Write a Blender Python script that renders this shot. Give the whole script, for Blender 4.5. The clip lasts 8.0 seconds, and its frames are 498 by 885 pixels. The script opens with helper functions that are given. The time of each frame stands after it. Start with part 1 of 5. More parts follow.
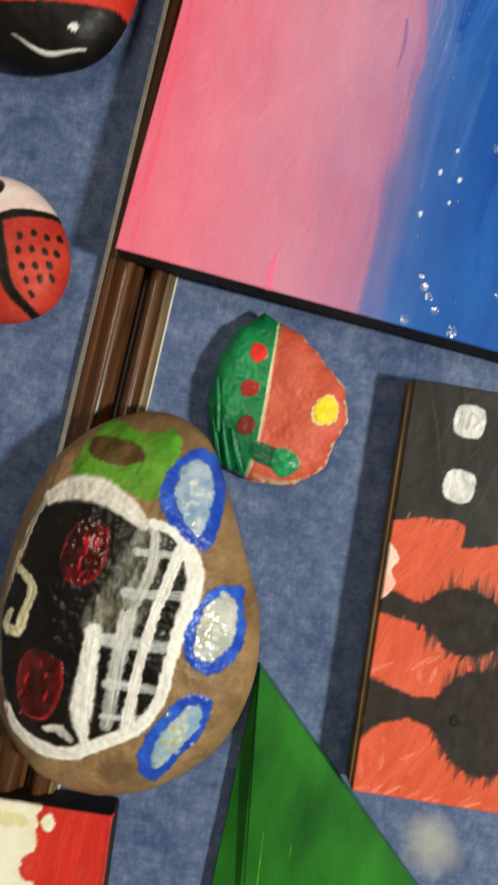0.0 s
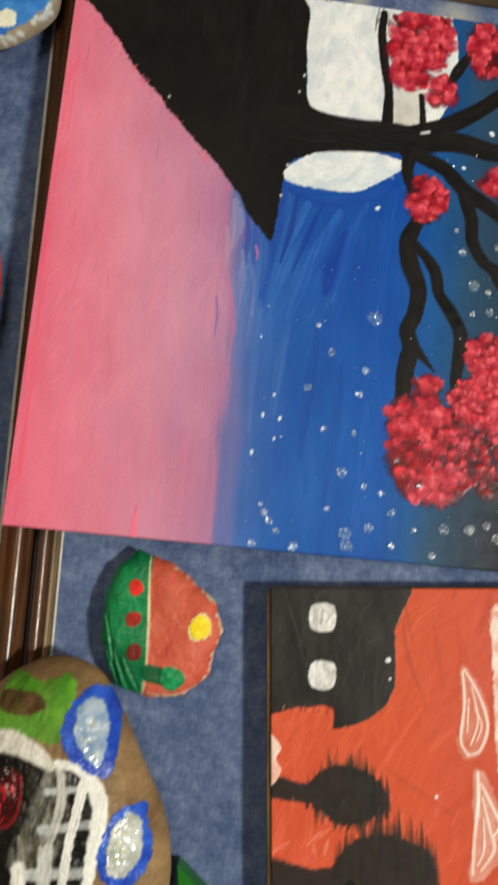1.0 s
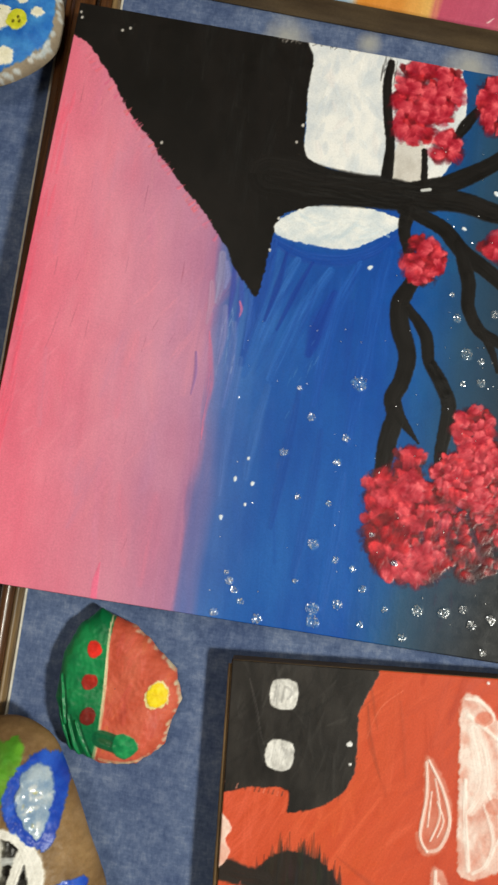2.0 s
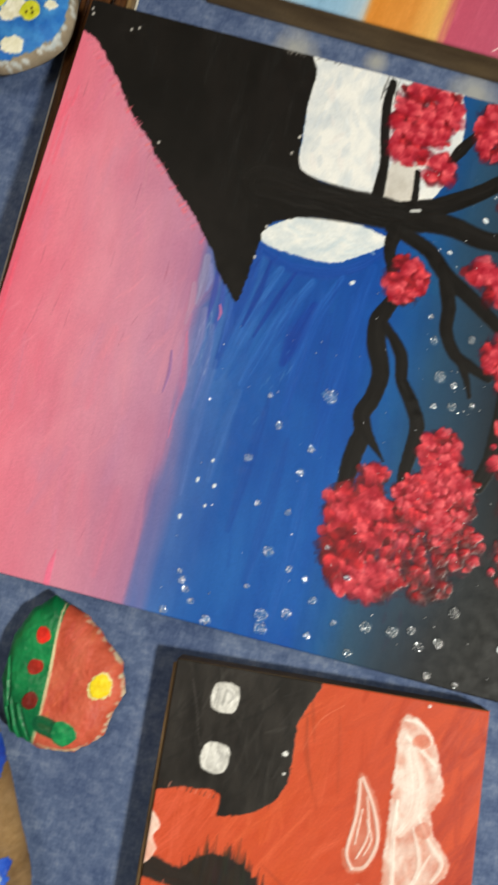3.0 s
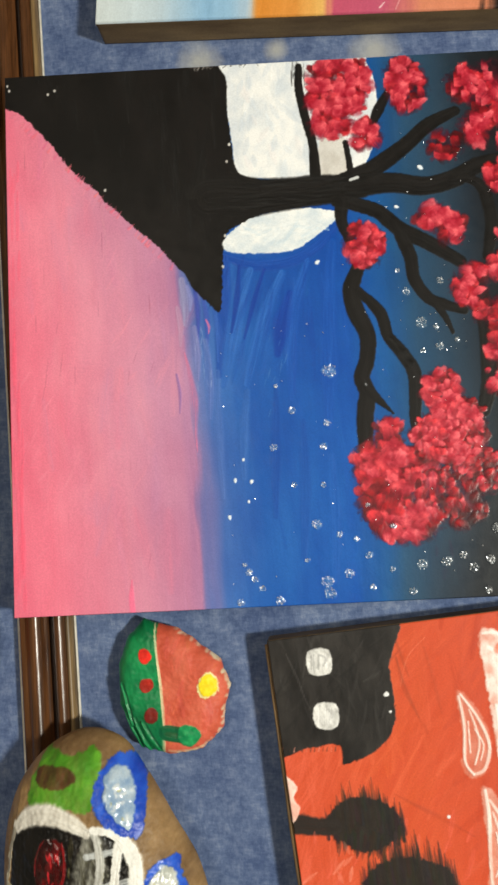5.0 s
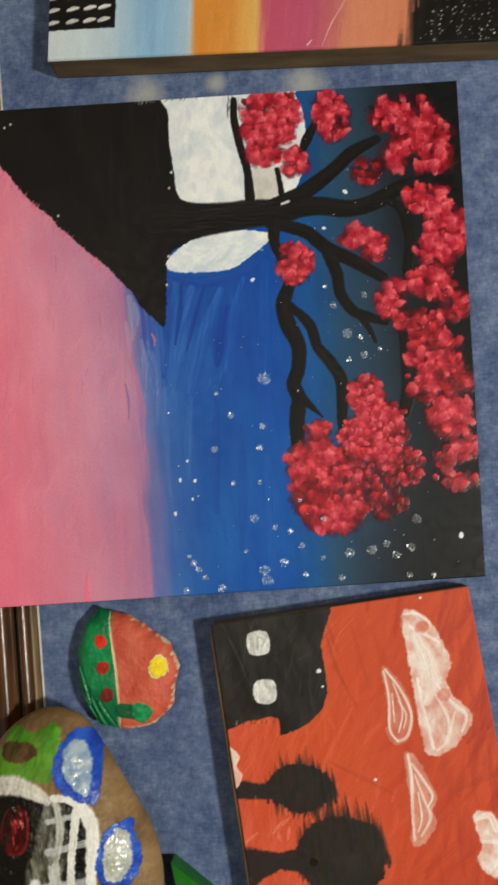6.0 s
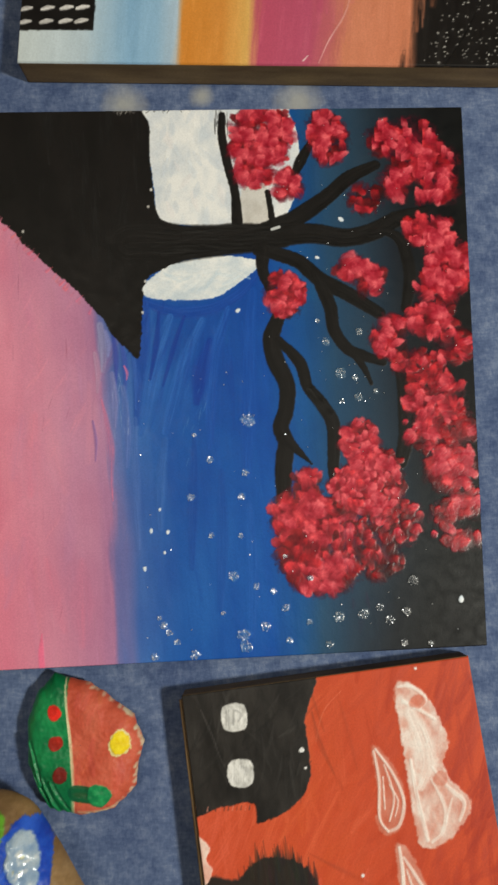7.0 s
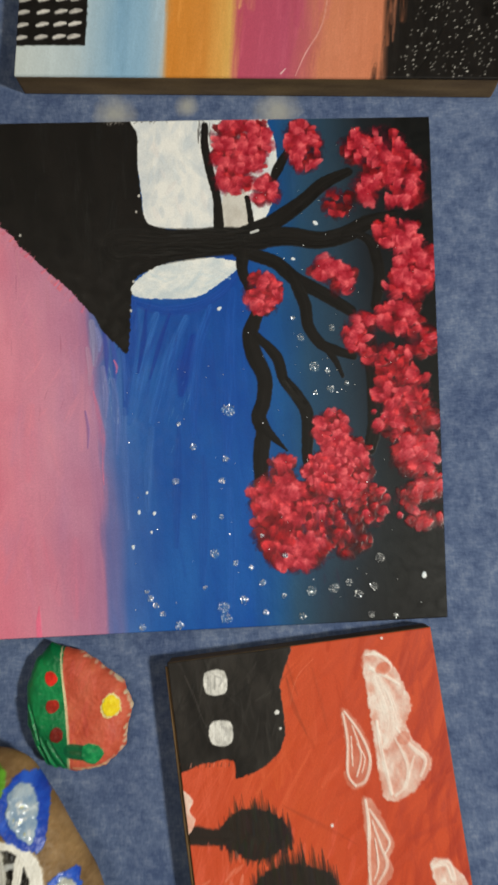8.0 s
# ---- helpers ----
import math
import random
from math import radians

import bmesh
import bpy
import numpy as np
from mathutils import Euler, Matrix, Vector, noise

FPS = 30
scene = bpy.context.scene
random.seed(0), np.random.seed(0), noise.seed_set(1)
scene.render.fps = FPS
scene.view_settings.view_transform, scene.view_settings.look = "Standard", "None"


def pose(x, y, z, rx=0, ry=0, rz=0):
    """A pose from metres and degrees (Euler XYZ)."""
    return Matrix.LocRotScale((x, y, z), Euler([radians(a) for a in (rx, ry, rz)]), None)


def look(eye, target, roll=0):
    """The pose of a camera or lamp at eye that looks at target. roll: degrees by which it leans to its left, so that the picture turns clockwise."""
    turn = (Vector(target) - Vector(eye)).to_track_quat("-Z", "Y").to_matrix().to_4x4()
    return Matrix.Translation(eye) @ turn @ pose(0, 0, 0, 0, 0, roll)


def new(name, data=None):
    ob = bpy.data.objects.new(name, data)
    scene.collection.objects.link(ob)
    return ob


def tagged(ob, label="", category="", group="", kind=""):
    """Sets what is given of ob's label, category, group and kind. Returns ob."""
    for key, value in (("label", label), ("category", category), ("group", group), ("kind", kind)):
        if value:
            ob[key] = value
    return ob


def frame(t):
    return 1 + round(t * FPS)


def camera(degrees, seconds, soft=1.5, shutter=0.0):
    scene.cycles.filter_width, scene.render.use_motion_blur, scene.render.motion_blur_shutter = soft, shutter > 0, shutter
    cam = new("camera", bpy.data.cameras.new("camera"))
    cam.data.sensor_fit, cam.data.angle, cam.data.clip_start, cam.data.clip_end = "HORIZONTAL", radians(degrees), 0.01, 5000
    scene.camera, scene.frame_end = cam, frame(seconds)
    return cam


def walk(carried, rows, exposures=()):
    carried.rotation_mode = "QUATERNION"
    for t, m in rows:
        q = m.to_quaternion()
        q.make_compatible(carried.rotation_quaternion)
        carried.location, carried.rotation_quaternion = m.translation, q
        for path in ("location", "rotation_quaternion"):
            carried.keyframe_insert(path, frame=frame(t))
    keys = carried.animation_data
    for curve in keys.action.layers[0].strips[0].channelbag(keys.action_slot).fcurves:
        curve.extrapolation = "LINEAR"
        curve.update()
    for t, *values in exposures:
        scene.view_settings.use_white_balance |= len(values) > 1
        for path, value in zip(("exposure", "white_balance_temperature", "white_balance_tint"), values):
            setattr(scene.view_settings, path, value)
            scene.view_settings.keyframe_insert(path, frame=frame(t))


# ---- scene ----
cam = camera(36.7, 8.0, soft=2.7, shutter=0.4)
EXPOSURES = [(0.0, 0.25), (1.2, 0.1), (2.3, 0.15), (3.0, 0.2), (3.5, 0.42), (4.2, 0.64), (4.5, 0.64), (4.7, 0.56), (5.8, -0.12), (8.0, -0.12)]
PATH = [
    (0, 0.072, -0.0813, 0.3393, 2.9, -1.23, 14.49),
    (0.2, 0.0766, -0.0729, 0.3464, 3.86, -1.75, 14.67),
    (0.5, 0.1001, -0.0437, 0.3869, 5.45, -0.89, 10.91),
    (0.7, 0.1025, -0.0182, 0.409, 7.16, -1.03, 7.91),
    (1, 0.1208, -0.0027, 0.4076, 8.39, -0.56, 5.31),
    (1.2, 0.1236, 0.024, 0.4021, 7.09, -2.01, 5.65),
    (2.3, 0.1577, 0.0356, 0.3954, 8.73, 2.42, 10.53),
    (2.5, 0.1613, 0.0252, 0.392, 8.73, 2.23, 11.8),
    (2.7, 0.1652, 0.0289, 0.3922, 8.34, 2.69, 13.44),
    (3, 0.173, 0.0385, 0.4, 9.09, 2.01, 14.26),
    (3.3, 0.1886, 0.0469, 0.4057, 10.58, 0.58, 10.43),
    (3.5, 0.1891, 0.0473, 0.4023, 10.1, -0.44, 7.48),
    (3.7, 0.1889, 0.0481, 0.3965, 8.9, 0.21, 5.04),
    (4, 0.1832, 0.0507, 0.4174, 7.72, 0.48, 1.77),
    (4.2, 0.1815, 0.0517, 0.4247, 7.27, 1.3, -0.29),
    (4.5, 0.1677, 0.0546, 0.4324, 6.21, 3.04, -1.98),
    (4.7, 0.1669, 0.0506, 0.4315, 5.98, 5.12, -2.44),
    (5.8, 0.2001, 0.0444, 0.4652, 4.72, 5.76, -3.68),
    (6, 0.2042, 0.0449, 0.4728, 5.22, 4.97, -3.91),
    (6.5, 0.1922, 0.0517, 0.4619, 6.88, 2.74, -3.51),
    (7, 0.1879, 0.0622, 0.4296, 7.25, 1.5, -2.72),
    (7.5, 0.1915, 0.0667, 0.4142, 6.59, 1.16, -2.53),
    (8, 0.2035, 0.0577, 0.4632, 6.29, 1.92, -2.73),
]
walk(cam, [(t, pose(*row)) for t, *row in PATH], exposures=EXPOSURES)

# ---- light: a closed room, one strong lamp to one side, a weak warm unseen fill added overhead ----
def area_lamp(name, eye, target, size, watts, colour):
    data = bpy.data.lights.new(name, "AREA")
    data.shape, data.size, data.energy, data.color = "DISK", size, watts, colour
    ob = new(name, data)
    ob.matrix_world = look(eye, target)
    return ob


area_lamp("key_lamp", (1.15, -0.16, 1.28), (0.12, 0.05, 0.0), 0.16, 21.5, (0.98, 0.96, 0.84))
area_lamp("fill_lamp", (-0.25, 0.5, 2.3), (0.1, 0.0, 0.0), 0.9, 11.0, (0.98, 0.90, 0.74))


# ---- materials ----
def srgb(r, g, b):
    return tuple(((c / 255 + 0.055) / 1.055) ** 2.4 if c > 10 else c / 255 / 12.92 for c in (r, g, b)) + (1.0,)


class Mat:
    """A node material with a few short-hands."""

    def __init__(self, name, rough=0.5, metal=0.0, spec=0.5):
        self.m = bpy.data.materials.new(name)
        self.m.use_nodes = True
        self.t = self.m.node_tree
        self.b = self.t.nodes["Principled BSDF"]
        self.b.inputs["Roughness"].default_value = rough
        self.b.inputs["Metallic"].default_value = metal
        self.b.inputs["Specular IOR Level"].default_value = spec
        self.co = self.node("ShaderNodeTexCoord").outputs["Object"]

    def node(self, kind, **values):
        n = self.t.nodes.new(kind)
        for k, v in values.items():
            n.inputs[k].default_value = v
        return n

    def link(self, a, b):
        self.t.links.new(a, b)

    def noise(self, scale, detail=4.0, stretch=(1, 1, 1), turn=0.0, rough=0.55):
        mp = self.node("ShaderNodeMapping")
        mp.inputs["Scale"].default_value = stretch
        mp.inputs["Rotation"].default_value = (0, 0, radians(turn))
        self.link(self.co, mp.inputs["Vector"])
        n = self.node("ShaderNodeTexNoise", Scale=scale, Detail=detail, Roughness=rough)
        self.link(mp.outputs["Vector"], n.inputs["Vector"])
        return n.outputs["Fac"]

    def ramp(self, fac, stops, interp="LINEAR"):
        r = self.t.nodes.new("ShaderNodeValToRGB")
        r.color_ramp.interpolation = interp
        el = r.color_ramp.elements
        while len(el) < len(stops):
            el.new(0.5)
        for e, (p, c) in zip(el, stops):
            e.position, e.color = p, c
        self.link(fac, r.inputs["Fac"])
        return r.outputs["Color"]

    def mix(self, fac, a, b, kind="MIX"):
        n = self.t.nodes.new("ShaderNodeMix")
        n.data_type, n.blend_type = "RGBA", kind
        for sock, v in ((n.inputs["Factor"], fac), (n.inputs["A"], a), (n.inputs["B"], b)):
            if hasattr(v, "is_linked"):
                self.link(v, sock)
            else:
                sock.default_value = v
        # the colour sockets of a Mix node share their names with others
        for i, v in ((6, a), (7, b)):
            if hasattr(v, "is_linked"):
                self.link(v, n.inputs[i])
            else:
                n.inputs[i].default_value = v
        return n.outputs[2]

    def math(self, op, a, b=0.0, clamp=False):
        n = self.t.nodes.new("ShaderNodeMath")
        n.operation, n.use_clamp = op, clamp
        for i, v in enumerate((a, b)):
            if hasattr(v, "is_linked"):
                self.link(v, n.inputs[i])
            else:
                n.inputs[i].default_value = v
        return n.outputs[0]

    def colour(self, c):
        if hasattr(c, "is_linked"):
            self.link(c, self.b.inputs["Base Color"])
        else:
            self.b.inputs["Base Color"].default_value = c
        return self

    def bump(self, height, strength=0.3, dist=0.001):
        n = self.node("ShaderNodeBump", Strength=strength, Distance=dist)
        self.link(height, n.inputs["Height"])
        self.link(n.outputs["Normal"], self.b.inputs["Normal"])
        return self


def paint(name, c1, c2, scale=120, stretch=(1, 1, 1), turn=0.0, rough=0.42, bump=0.35, dist=0.0006, lo=0.3, hi=0.7):
    """Brushed acrylic: two tones in streaks, a finer grain, and relief from the brush."""
    k = Mat(name, rough, 0, 0.35)
    a = k.noise(scale, 5, stretch, turn)
    g = k.noise(900, 3)
    col = k.ramp(a, [(lo, srgb(*c1)), (hi, srgb(*c2))])
    dark = k.ramp(g, [(0.3, (0.86, 0.86, 0.86, 1)), (0.7, (1.06, 1.06, 1.06, 1))])
    k.colour(k.mix(1.0, col, dark, "MULTIPLY"))
    k.bump(k.math("ADD", a, k.math("MULTIPLY", g, 0.25)), bump, dist)
    return k.m


def felt_material():
    k = Mat("blue_felt", 0.95, 0, 0.1)
    big = k.noise(30, 5, (1, 1, 1), 0, 0.65)
    mid = k.noise(105, 6, (1, 1, 1), 0, 0.72)
    fib = k.noise(700, 4, (1, 0.35, 1), 35, 0.7)
    fib2 = k.noise(620, 4, (0.3, 1, 1), 20, 0.7)
    f = k.math("ADD", k.math("MULTIPLY", mid, 0.5), k.math("MULTIPLY", k.math("ADD", fib, fib2), 0.28))
    col = k.ramp(f, [(0.36, srgb(64, 80, 118)), (0.52, srgb(92, 109, 146)), (0.68, srgb(128, 142, 172))])
    tone = k.ramp(big, [(0.3, (0.64, 0.68, 0.77, 1)), (0.7, (1.26, 1.22, 1.14, 1))])
    col = k.mix(1.0, col, tone, "MULTIPLY")
    # pale worn spots in the nap
    sep = k.t.nodes.new("ShaderNodeSeparateXYZ")
    geo = k.t.nodes.new("ShaderNodeNewGeometry")
    k.link(geo.outputs["Position"], sep.inputs[0])
    rag = k.noise(90, 3)
    for sx, sy, r in ((0.112, 0.331, 0.013), (0.219, 0.327, 0.014), (0.197, -0.216, 0.013), (0.16, 0.333, 0.007)):
        dx = k.math("POWER", k.math("SUBTRACT", sep.outputs[0], sx), 2)
        dy = k.math("POWER", k.math("SUBTRACT", sep.outputs[1], sy), 2)
        d = k.math("DIVIDE", k.math("SQRT", k.math("ADD", dx, dy)), r)
        spot = k.math("SUBTRACT", k.math("ADD", 0.75, rag), d, True)
        col = k.mix(k.math("MULTIPLY", spot, 0.75), col, srgb(178, 178, 172))
    k.colour(col)
    k.bump(k.math("ADD", f, mid), 0.35, 0.001)
    return k.m


def wood_material(name, dark, light, rough=0.28, turn=2.0):
    k = Mat(name, rough)
    a = k.noise(60, 5, (6, 0.25, 3), turn)
    b = k.noise(420, 4, (4, 0.15, 3), turn)
    col = k.mix(0.35, k.ramp(a, [(0.3, srgb(*dark)), (0.72, srgb(*light))]), k.ramp(b, [(0.3, srgb(*dark)), (0.7, srgb(*light))]))
    k.colour(col).bump(b, 0.15, 0.0004)
    return k.m


def stone_material(name, c1, c2, c3, rough=0.6):
    k = Mat(name, rough)
    a = k.noise(45, 6)
    b = k.noise(420, 5, rough=0.7)
    blot = k.noise(18, 3)
    col = k.ramp(a, [(0.3, srgb(*c1)), (0.55, srgb(*c2)), (0.75, srgb(*c3))])
    col = k.mix(1.0, col, k.ramp(b, [(0.3, (0.8, 0.8, 0.8, 1)), (0.7, (1.15, 1.15, 1.15, 1))]), "MULTIPLY")
    col = k.mix(k.ramp(blot, [(0.58, (0, 0, 0, 1)), (0.7, (0.4, 0.4, 0.4, 1))]), col, srgb(*c1))
    k.colour(col).bump(k.math("ADD", a, b), 0.35, 0.0008)
    return k.m


def plain(name, c, rough=0.7):
    k = Mat(name, rough)
    n = k.noise(8, 5)
    k.colour(k.mix(1.0, srgb(*c), k.ramp(n, [(0.3, (0.93, 0.93, 0.93, 1)), (0.7, (1.03, 1.03, 1.03, 1))]), "MULTIPLY"))
    return k.m


FELT = felt_material()
WOOD = wood_material("dark_varnished_wood", (34, 19, 11), (108, 68, 38), 0.26)
WOOD_DARK = wood_material("groove_wood", (20, 12, 8), (52, 30, 18), 0.5)
GILT = wood_material("worn_gilt_edge", (58, 42, 26), (150, 122, 80), 0.45)
CREAM_EDGE = paint("cream_paper_edge", (196, 192, 180), (222, 218, 208), 200)
TABLE = wood_material("table_wood", (96, 66, 40), (140, 100, 64), 0.5)
WALL = plain("wall_paint", (226, 220, 208), 0.85)
FLOOR = plain("floor_board", (120, 96, 74), 0.6)

SIDE_BLACK = paint("black_canvas_edge", (22, 18, 16), (46, 38, 34), 200, (1, 1, 1), 0, 0.7, 0.3)
SIDE_BROWN = paint("raw_brown_edge", (98, 78, 54), (142, 118, 84), 90, (0.2, 1, 1), 0, 0.7, 0.4)
SIDE_LIGHT = paint("bare_wood_edge", (74, 56, 36), (122, 98, 66), 160, (1, 0.2, 1), 0, 0.7, 0.4)
GLITTER = Mat("silver_glitter", 0.34, 0.85).colour(srgb(226, 230, 236)).m

ROCK = stone_material("brown_river_stone", (94, 72, 50), (132, 106, 76), (156, 130, 98), 0.5)
ROCK_GREY = stone_material("grey_brown_stone", (104, 92, 76), (140, 126, 106), (166, 152, 132))
LIME = paint("grass_green_acrylic", (66, 142, 32), (104, 178, 48), 80, (1, 0.5, 1), 0, 0.35, 0.5)
LEAF_GREEN = paint("tree_green_acrylic", (10, 76, 20), (44, 132, 36), 34, (1, 0.45, 1), 14, 0.34, 0.5)


# ---- building blocks ----
def thing(name, origin, label, category, group="", kind=""):
    ob = new(name)
    ob.location = origin
    ob.empty_display_size = 0.02
    return tagged(ob, label, category, group, kind)


def part(name, bm, material, parent, label="", kind="", smooth=True):
    """Links a bmesh, drawn in world metres, as one mesh under a thing or a part."""
    base = parent.matrix_basis.translation if parent.parent is None else parent.parent.matrix_basis.translation
    bmesh.ops.translate(bm, verts=bm.verts, vec=-Vector(base))
    mesh = bpy.data.meshes.new(name)
    bm.to_mesh(mesh)
    bm.free()
    for m in material if isinstance(material, (list, tuple)) else [material]:
        mesh.materials.append(m)
    for p in mesh.polygons:
        p.use_smooth = smooth
    ob = new(name, mesh)
    ob.parent = parent
    return tagged(ob, label, "", "", kind)


def spline(points, closed=False, step=10):
    """A smooth curve through a few control points."""
    p = [Vector((*q, 0)) if len(q) == 2 else Vector(q) for q in points]
    n, out = len(p), []
    for i in range(n if closed else n - 1):
        if closed:
            a, b, c, d = p[i - 1], p[i], p[(i + 1) % n], p[(i + 2) % n]
        else:
            a, b, c, d = p[max(i - 1, 0)], p[i], p[i + 1], p[min(i + 2, n - 1)]
        for j in range(step):
            t = j / step
            out.append(0.5 * ((2 * b) + (c - a) * t + (2 * a - 5 * b + 4 * c - d) * t * t + (3 * b - a - 3 * c + d) * t ** 3))
    if not closed:
        out.append(p[-1])
    return out


def mm(points):
    return [(x / 1000, y / 1000) for x, y in points]


def ragged(x, y, amount, scale=400):
    v = Vector((x * scale, y * scale, 3.1))
    return amount * noise.noise(v) + 0.5 * amount * noise.noise(v * 2.7)


def stroke(points, widths, height, off=0.0007, step=10, rag=0.0003, bm=None):
    """One brush stroke: a domed ribbon whose width runs through the given values."""
    bm = bm or bmesh.new()
    line = spline(points, False, step)
    n, rows = len(line), []
    for i, q in enumerate(line):
        d = (line[min(i + 1, n - 1)] - line[max(i - 1, 0)]).normalized()
        side = Vector((-d.y, d.x, 0))
        f = i / (n - 1) * (len(widths) - 1)
        k = min(int(f), len(widths) - 2)
        w = widths[k] + (widths[k + 1] - widths[k]) * (f - k)
        row = []
        for s, lift in ((-1, -0.0002), (-0.82, 0.75), (-0.3, 1.0), (0.3, 0.9), (0.82, 0.8), (1, -0.0002)):
            r = w / 2 + ragged(q.x + s, q.y, rag)
            p = q + side * (s * r)
            row.append(bm.verts.new((p.x, p.y, height(p.x, p.y) + (off * lift if lift > 0 else lift))))
        rows.append(row)
    for a, b in zip(rows, rows[1:]):
        for i in range(5):
            bm.faces.new((a[i], a[i + 1], b[i + 1], b[i]))
    for row in (rows[0], rows[-1]):
        bm.faces.new(row)
    bmesh.ops.recalc_face_normals(bm, faces=bm.faces)
    if sum(f.normal.z * f.calc_area() for f in bm.faces) < 0:
        bmesh.ops.reverse_faces(bm, faces=bm.faces)
    return bm


def slab(corners, top, thick, soft=0.0012):
    """A stretched canvas: four corners, a slightly uneven face, rounded rims. Slot 0 is the face, slot 1 the rest."""
    bm = bmesh.new()
    hi = [bm.verts.new((x, y, top(x, y))) for x, y in corners]
    lo = [bm.verts.new((x, y, top(x, y) - thick)) for x, y in corners]
    bm.faces.new(hi)
    bm.faces.new(lo[::-1])
    for i in range(4):
        j = (i + 1) % 4
        bm.faces.new((hi[i], lo[i], lo[j], hi[j]))
    bmesh.ops.recalc_face_normals(bm, faces=bm.faces)
    bmesh.ops.bevel(bm, geom=list(bm.edges), offset=soft, segments=3, profile=0.5, affect="EDGES")
    for f in bm.faces:
        f.material_index = 0 if f.normal.z > 0.75 else 1
    return bm


def box(lo, hi, soft=0.0):
    bm = bmesh.new()
    bmesh.ops.create_cube(bm, size=1.0)
    for v in bm.verts:
        v.co = Vector([a + (b - a) * (c + 0.5) for a, b, c in zip(lo, hi, v.co)])
    if soft:
        bmesh.ops.bevel(bm, geom=list(bm.edges), offset=soft, segments=2, profile=0.5, affect="EDGES")
    return bm


class Stone:
    """A rounded stone over a smooth outline: its surface as a height, and its mesh."""

    def __init__(self, outline, rest, rise, belly=0.4, power=2.4, rough=0.0008, seed=0.0, flat=0.5, jag=0.0, broken=False):
        self.line = spline(outline, True, 8)
        if broken:
            # straight broken edges between the corners
            ring = [Vector((*q, 0)) for q in outline]
            self.line = [a.lerp(b, k / 8) for a, b in zip(ring, ring[1:] + ring[:1]) for k in range(8)]
        self.c = sum(self.line, Vector()) / len(self.line)
        self.rest, self.rise, self.belly, self.power, self.rough, self.seed, self.flat = rest, rise, belly, power, rough, seed, flat
        self.ang = np.array([math.atan2(q.y - self.c.y, q.x - self.c.x) for q in self.line])
        self.rad = np.array([(q - self.c).length for q in self.line])
        order = np.argsort(self.ang)
        self.ang, self.rad = self.ang[order], self.rad[order]
        if jag:
            self.rad = self.rad + np.array([jag * (noise.noise(Vector((a * 5, seed, 0))) + 0.6 * noise.noise(Vector((a * 13, seed, 2)))) for a in self.ang])

    def reach(self, a):
        return float(np.interp(a, self.ang, self.rad, period=2 * math.pi))

    def wobble(self, x, y):
        v = Vector((x * 60, y * 60, self.seed))
        return self.rough * (noise.noise(v) + 0.5 * noise.noise(v * 3.1) + 0.25 * noise.noise(v * 8))

    def height(self, x, y):
        d = Vector((x - self.c.x, y - self.c.y))
        s = min(d.length / max(self.reach(math.atan2(d.y, d.x)), 1e-5), 1.0)
        eq = self.rest + self.rise * self.belly
        return eq + self.rise * (1 - self.belly) * (1 - s ** self.power) ** self.flat + self.wobble(x, y)

    def under(self, around=120):
        """The rounded underside, from the rim down to where it rests."""
        bm = bmesh.new()
        eq, rows = self.rest + self.rise * self.belly, []
        for f in (1.0, 0.985, 0.93, 0.84, 0.66):
            k = math.sqrt(max(0.0, 1 - ((1 - f) / 0.34) ** 2))
            rows.append([bm.verts.new((self.c.x + f * self.reach(t) * math.cos(t), self.c.y + f * self.reach(t) * math.sin(t), self.rest + (eq - self.rest) * k)) for t in np.linspace(-math.pi, math.pi, around, endpoint=False)])
        bottom = bm.verts.new((self.c.x, self.c.y, self.rest))
        for i in range(around):
            j = (i + 1) % around
            for u, v in zip(rows, rows[1:]):
                bm.faces.new((u[i], v[i], v[j], u[j]))
            bm.faces.new((bottom, rows[-1][j], rows[-1][i]))
        bmesh.ops.recalc_face_normals(bm, faces=bm.faces)
        return bm


def disc(x, y, rx, ry, turn=0.0, n=7, uneven=0.15, rnd=None):
    """Control points of an uneven round daub."""
    rnd = rnd or random.Random(int((x * 7919 + y * 104729) * 1e5))
    out = []
    for i in range(n):
        a = 2 * math.pi * i / n
        k = 1 + rnd.uniform(-uneven, uneven)
        u, v = rx * k * math.cos(a), ry * k * math.sin(a)
        out.append((x + u * math.cos(turn) - v * math.sin(turn), y + u * math.sin(turn) + v * math.cos(turn)))
    return out


# ---- paint laid on a surface: colour, relief and which layer lies on top, all worked out stroke by stroke ----
def vnoise(u, v, seed=0.0):
    """Smooth value noise, 0 to 1."""
    iu, iv = np.floor(u), np.floor(v)
    fu, fv = u - iu, v - iv
    fu, fv = fu * fu * (3 - 2 * fu), fv * fv * (3 - 2 * fv)

    def lattice(a, b):
        h = np.sin(a * 127.1 + b * 311.7 + seed * 74.7) * 43758.5453
        return h - np.floor(h)

    lo = lattice(iu, iv) * (1 - fu) + lattice(iu + 1, iv) * fu
    hi = lattice(iu, iv + 1) * (1 - fu) + lattice(iu + 1, iv + 1) * fu
    return lo * (1 - fv) + hi * fv


def fbm(x, y, sx, sy, seed=0.0, octaves=3):
    total, amp, norm = 0.0, 1.0, 0.0
    for k in range(octaves):
        total = total + amp * vnoise(x / sx * 2 ** k, y / sy * 2 ** k, seed + 9.7 * k)
        norm += amp
        amp *= 0.55
    return total / norm


def curve_mm(points, closed=False, step=5):
    return np.array([(q.x, q.y) for q in spline([(float(x), float(y)) for x, y in points], closed, step)])


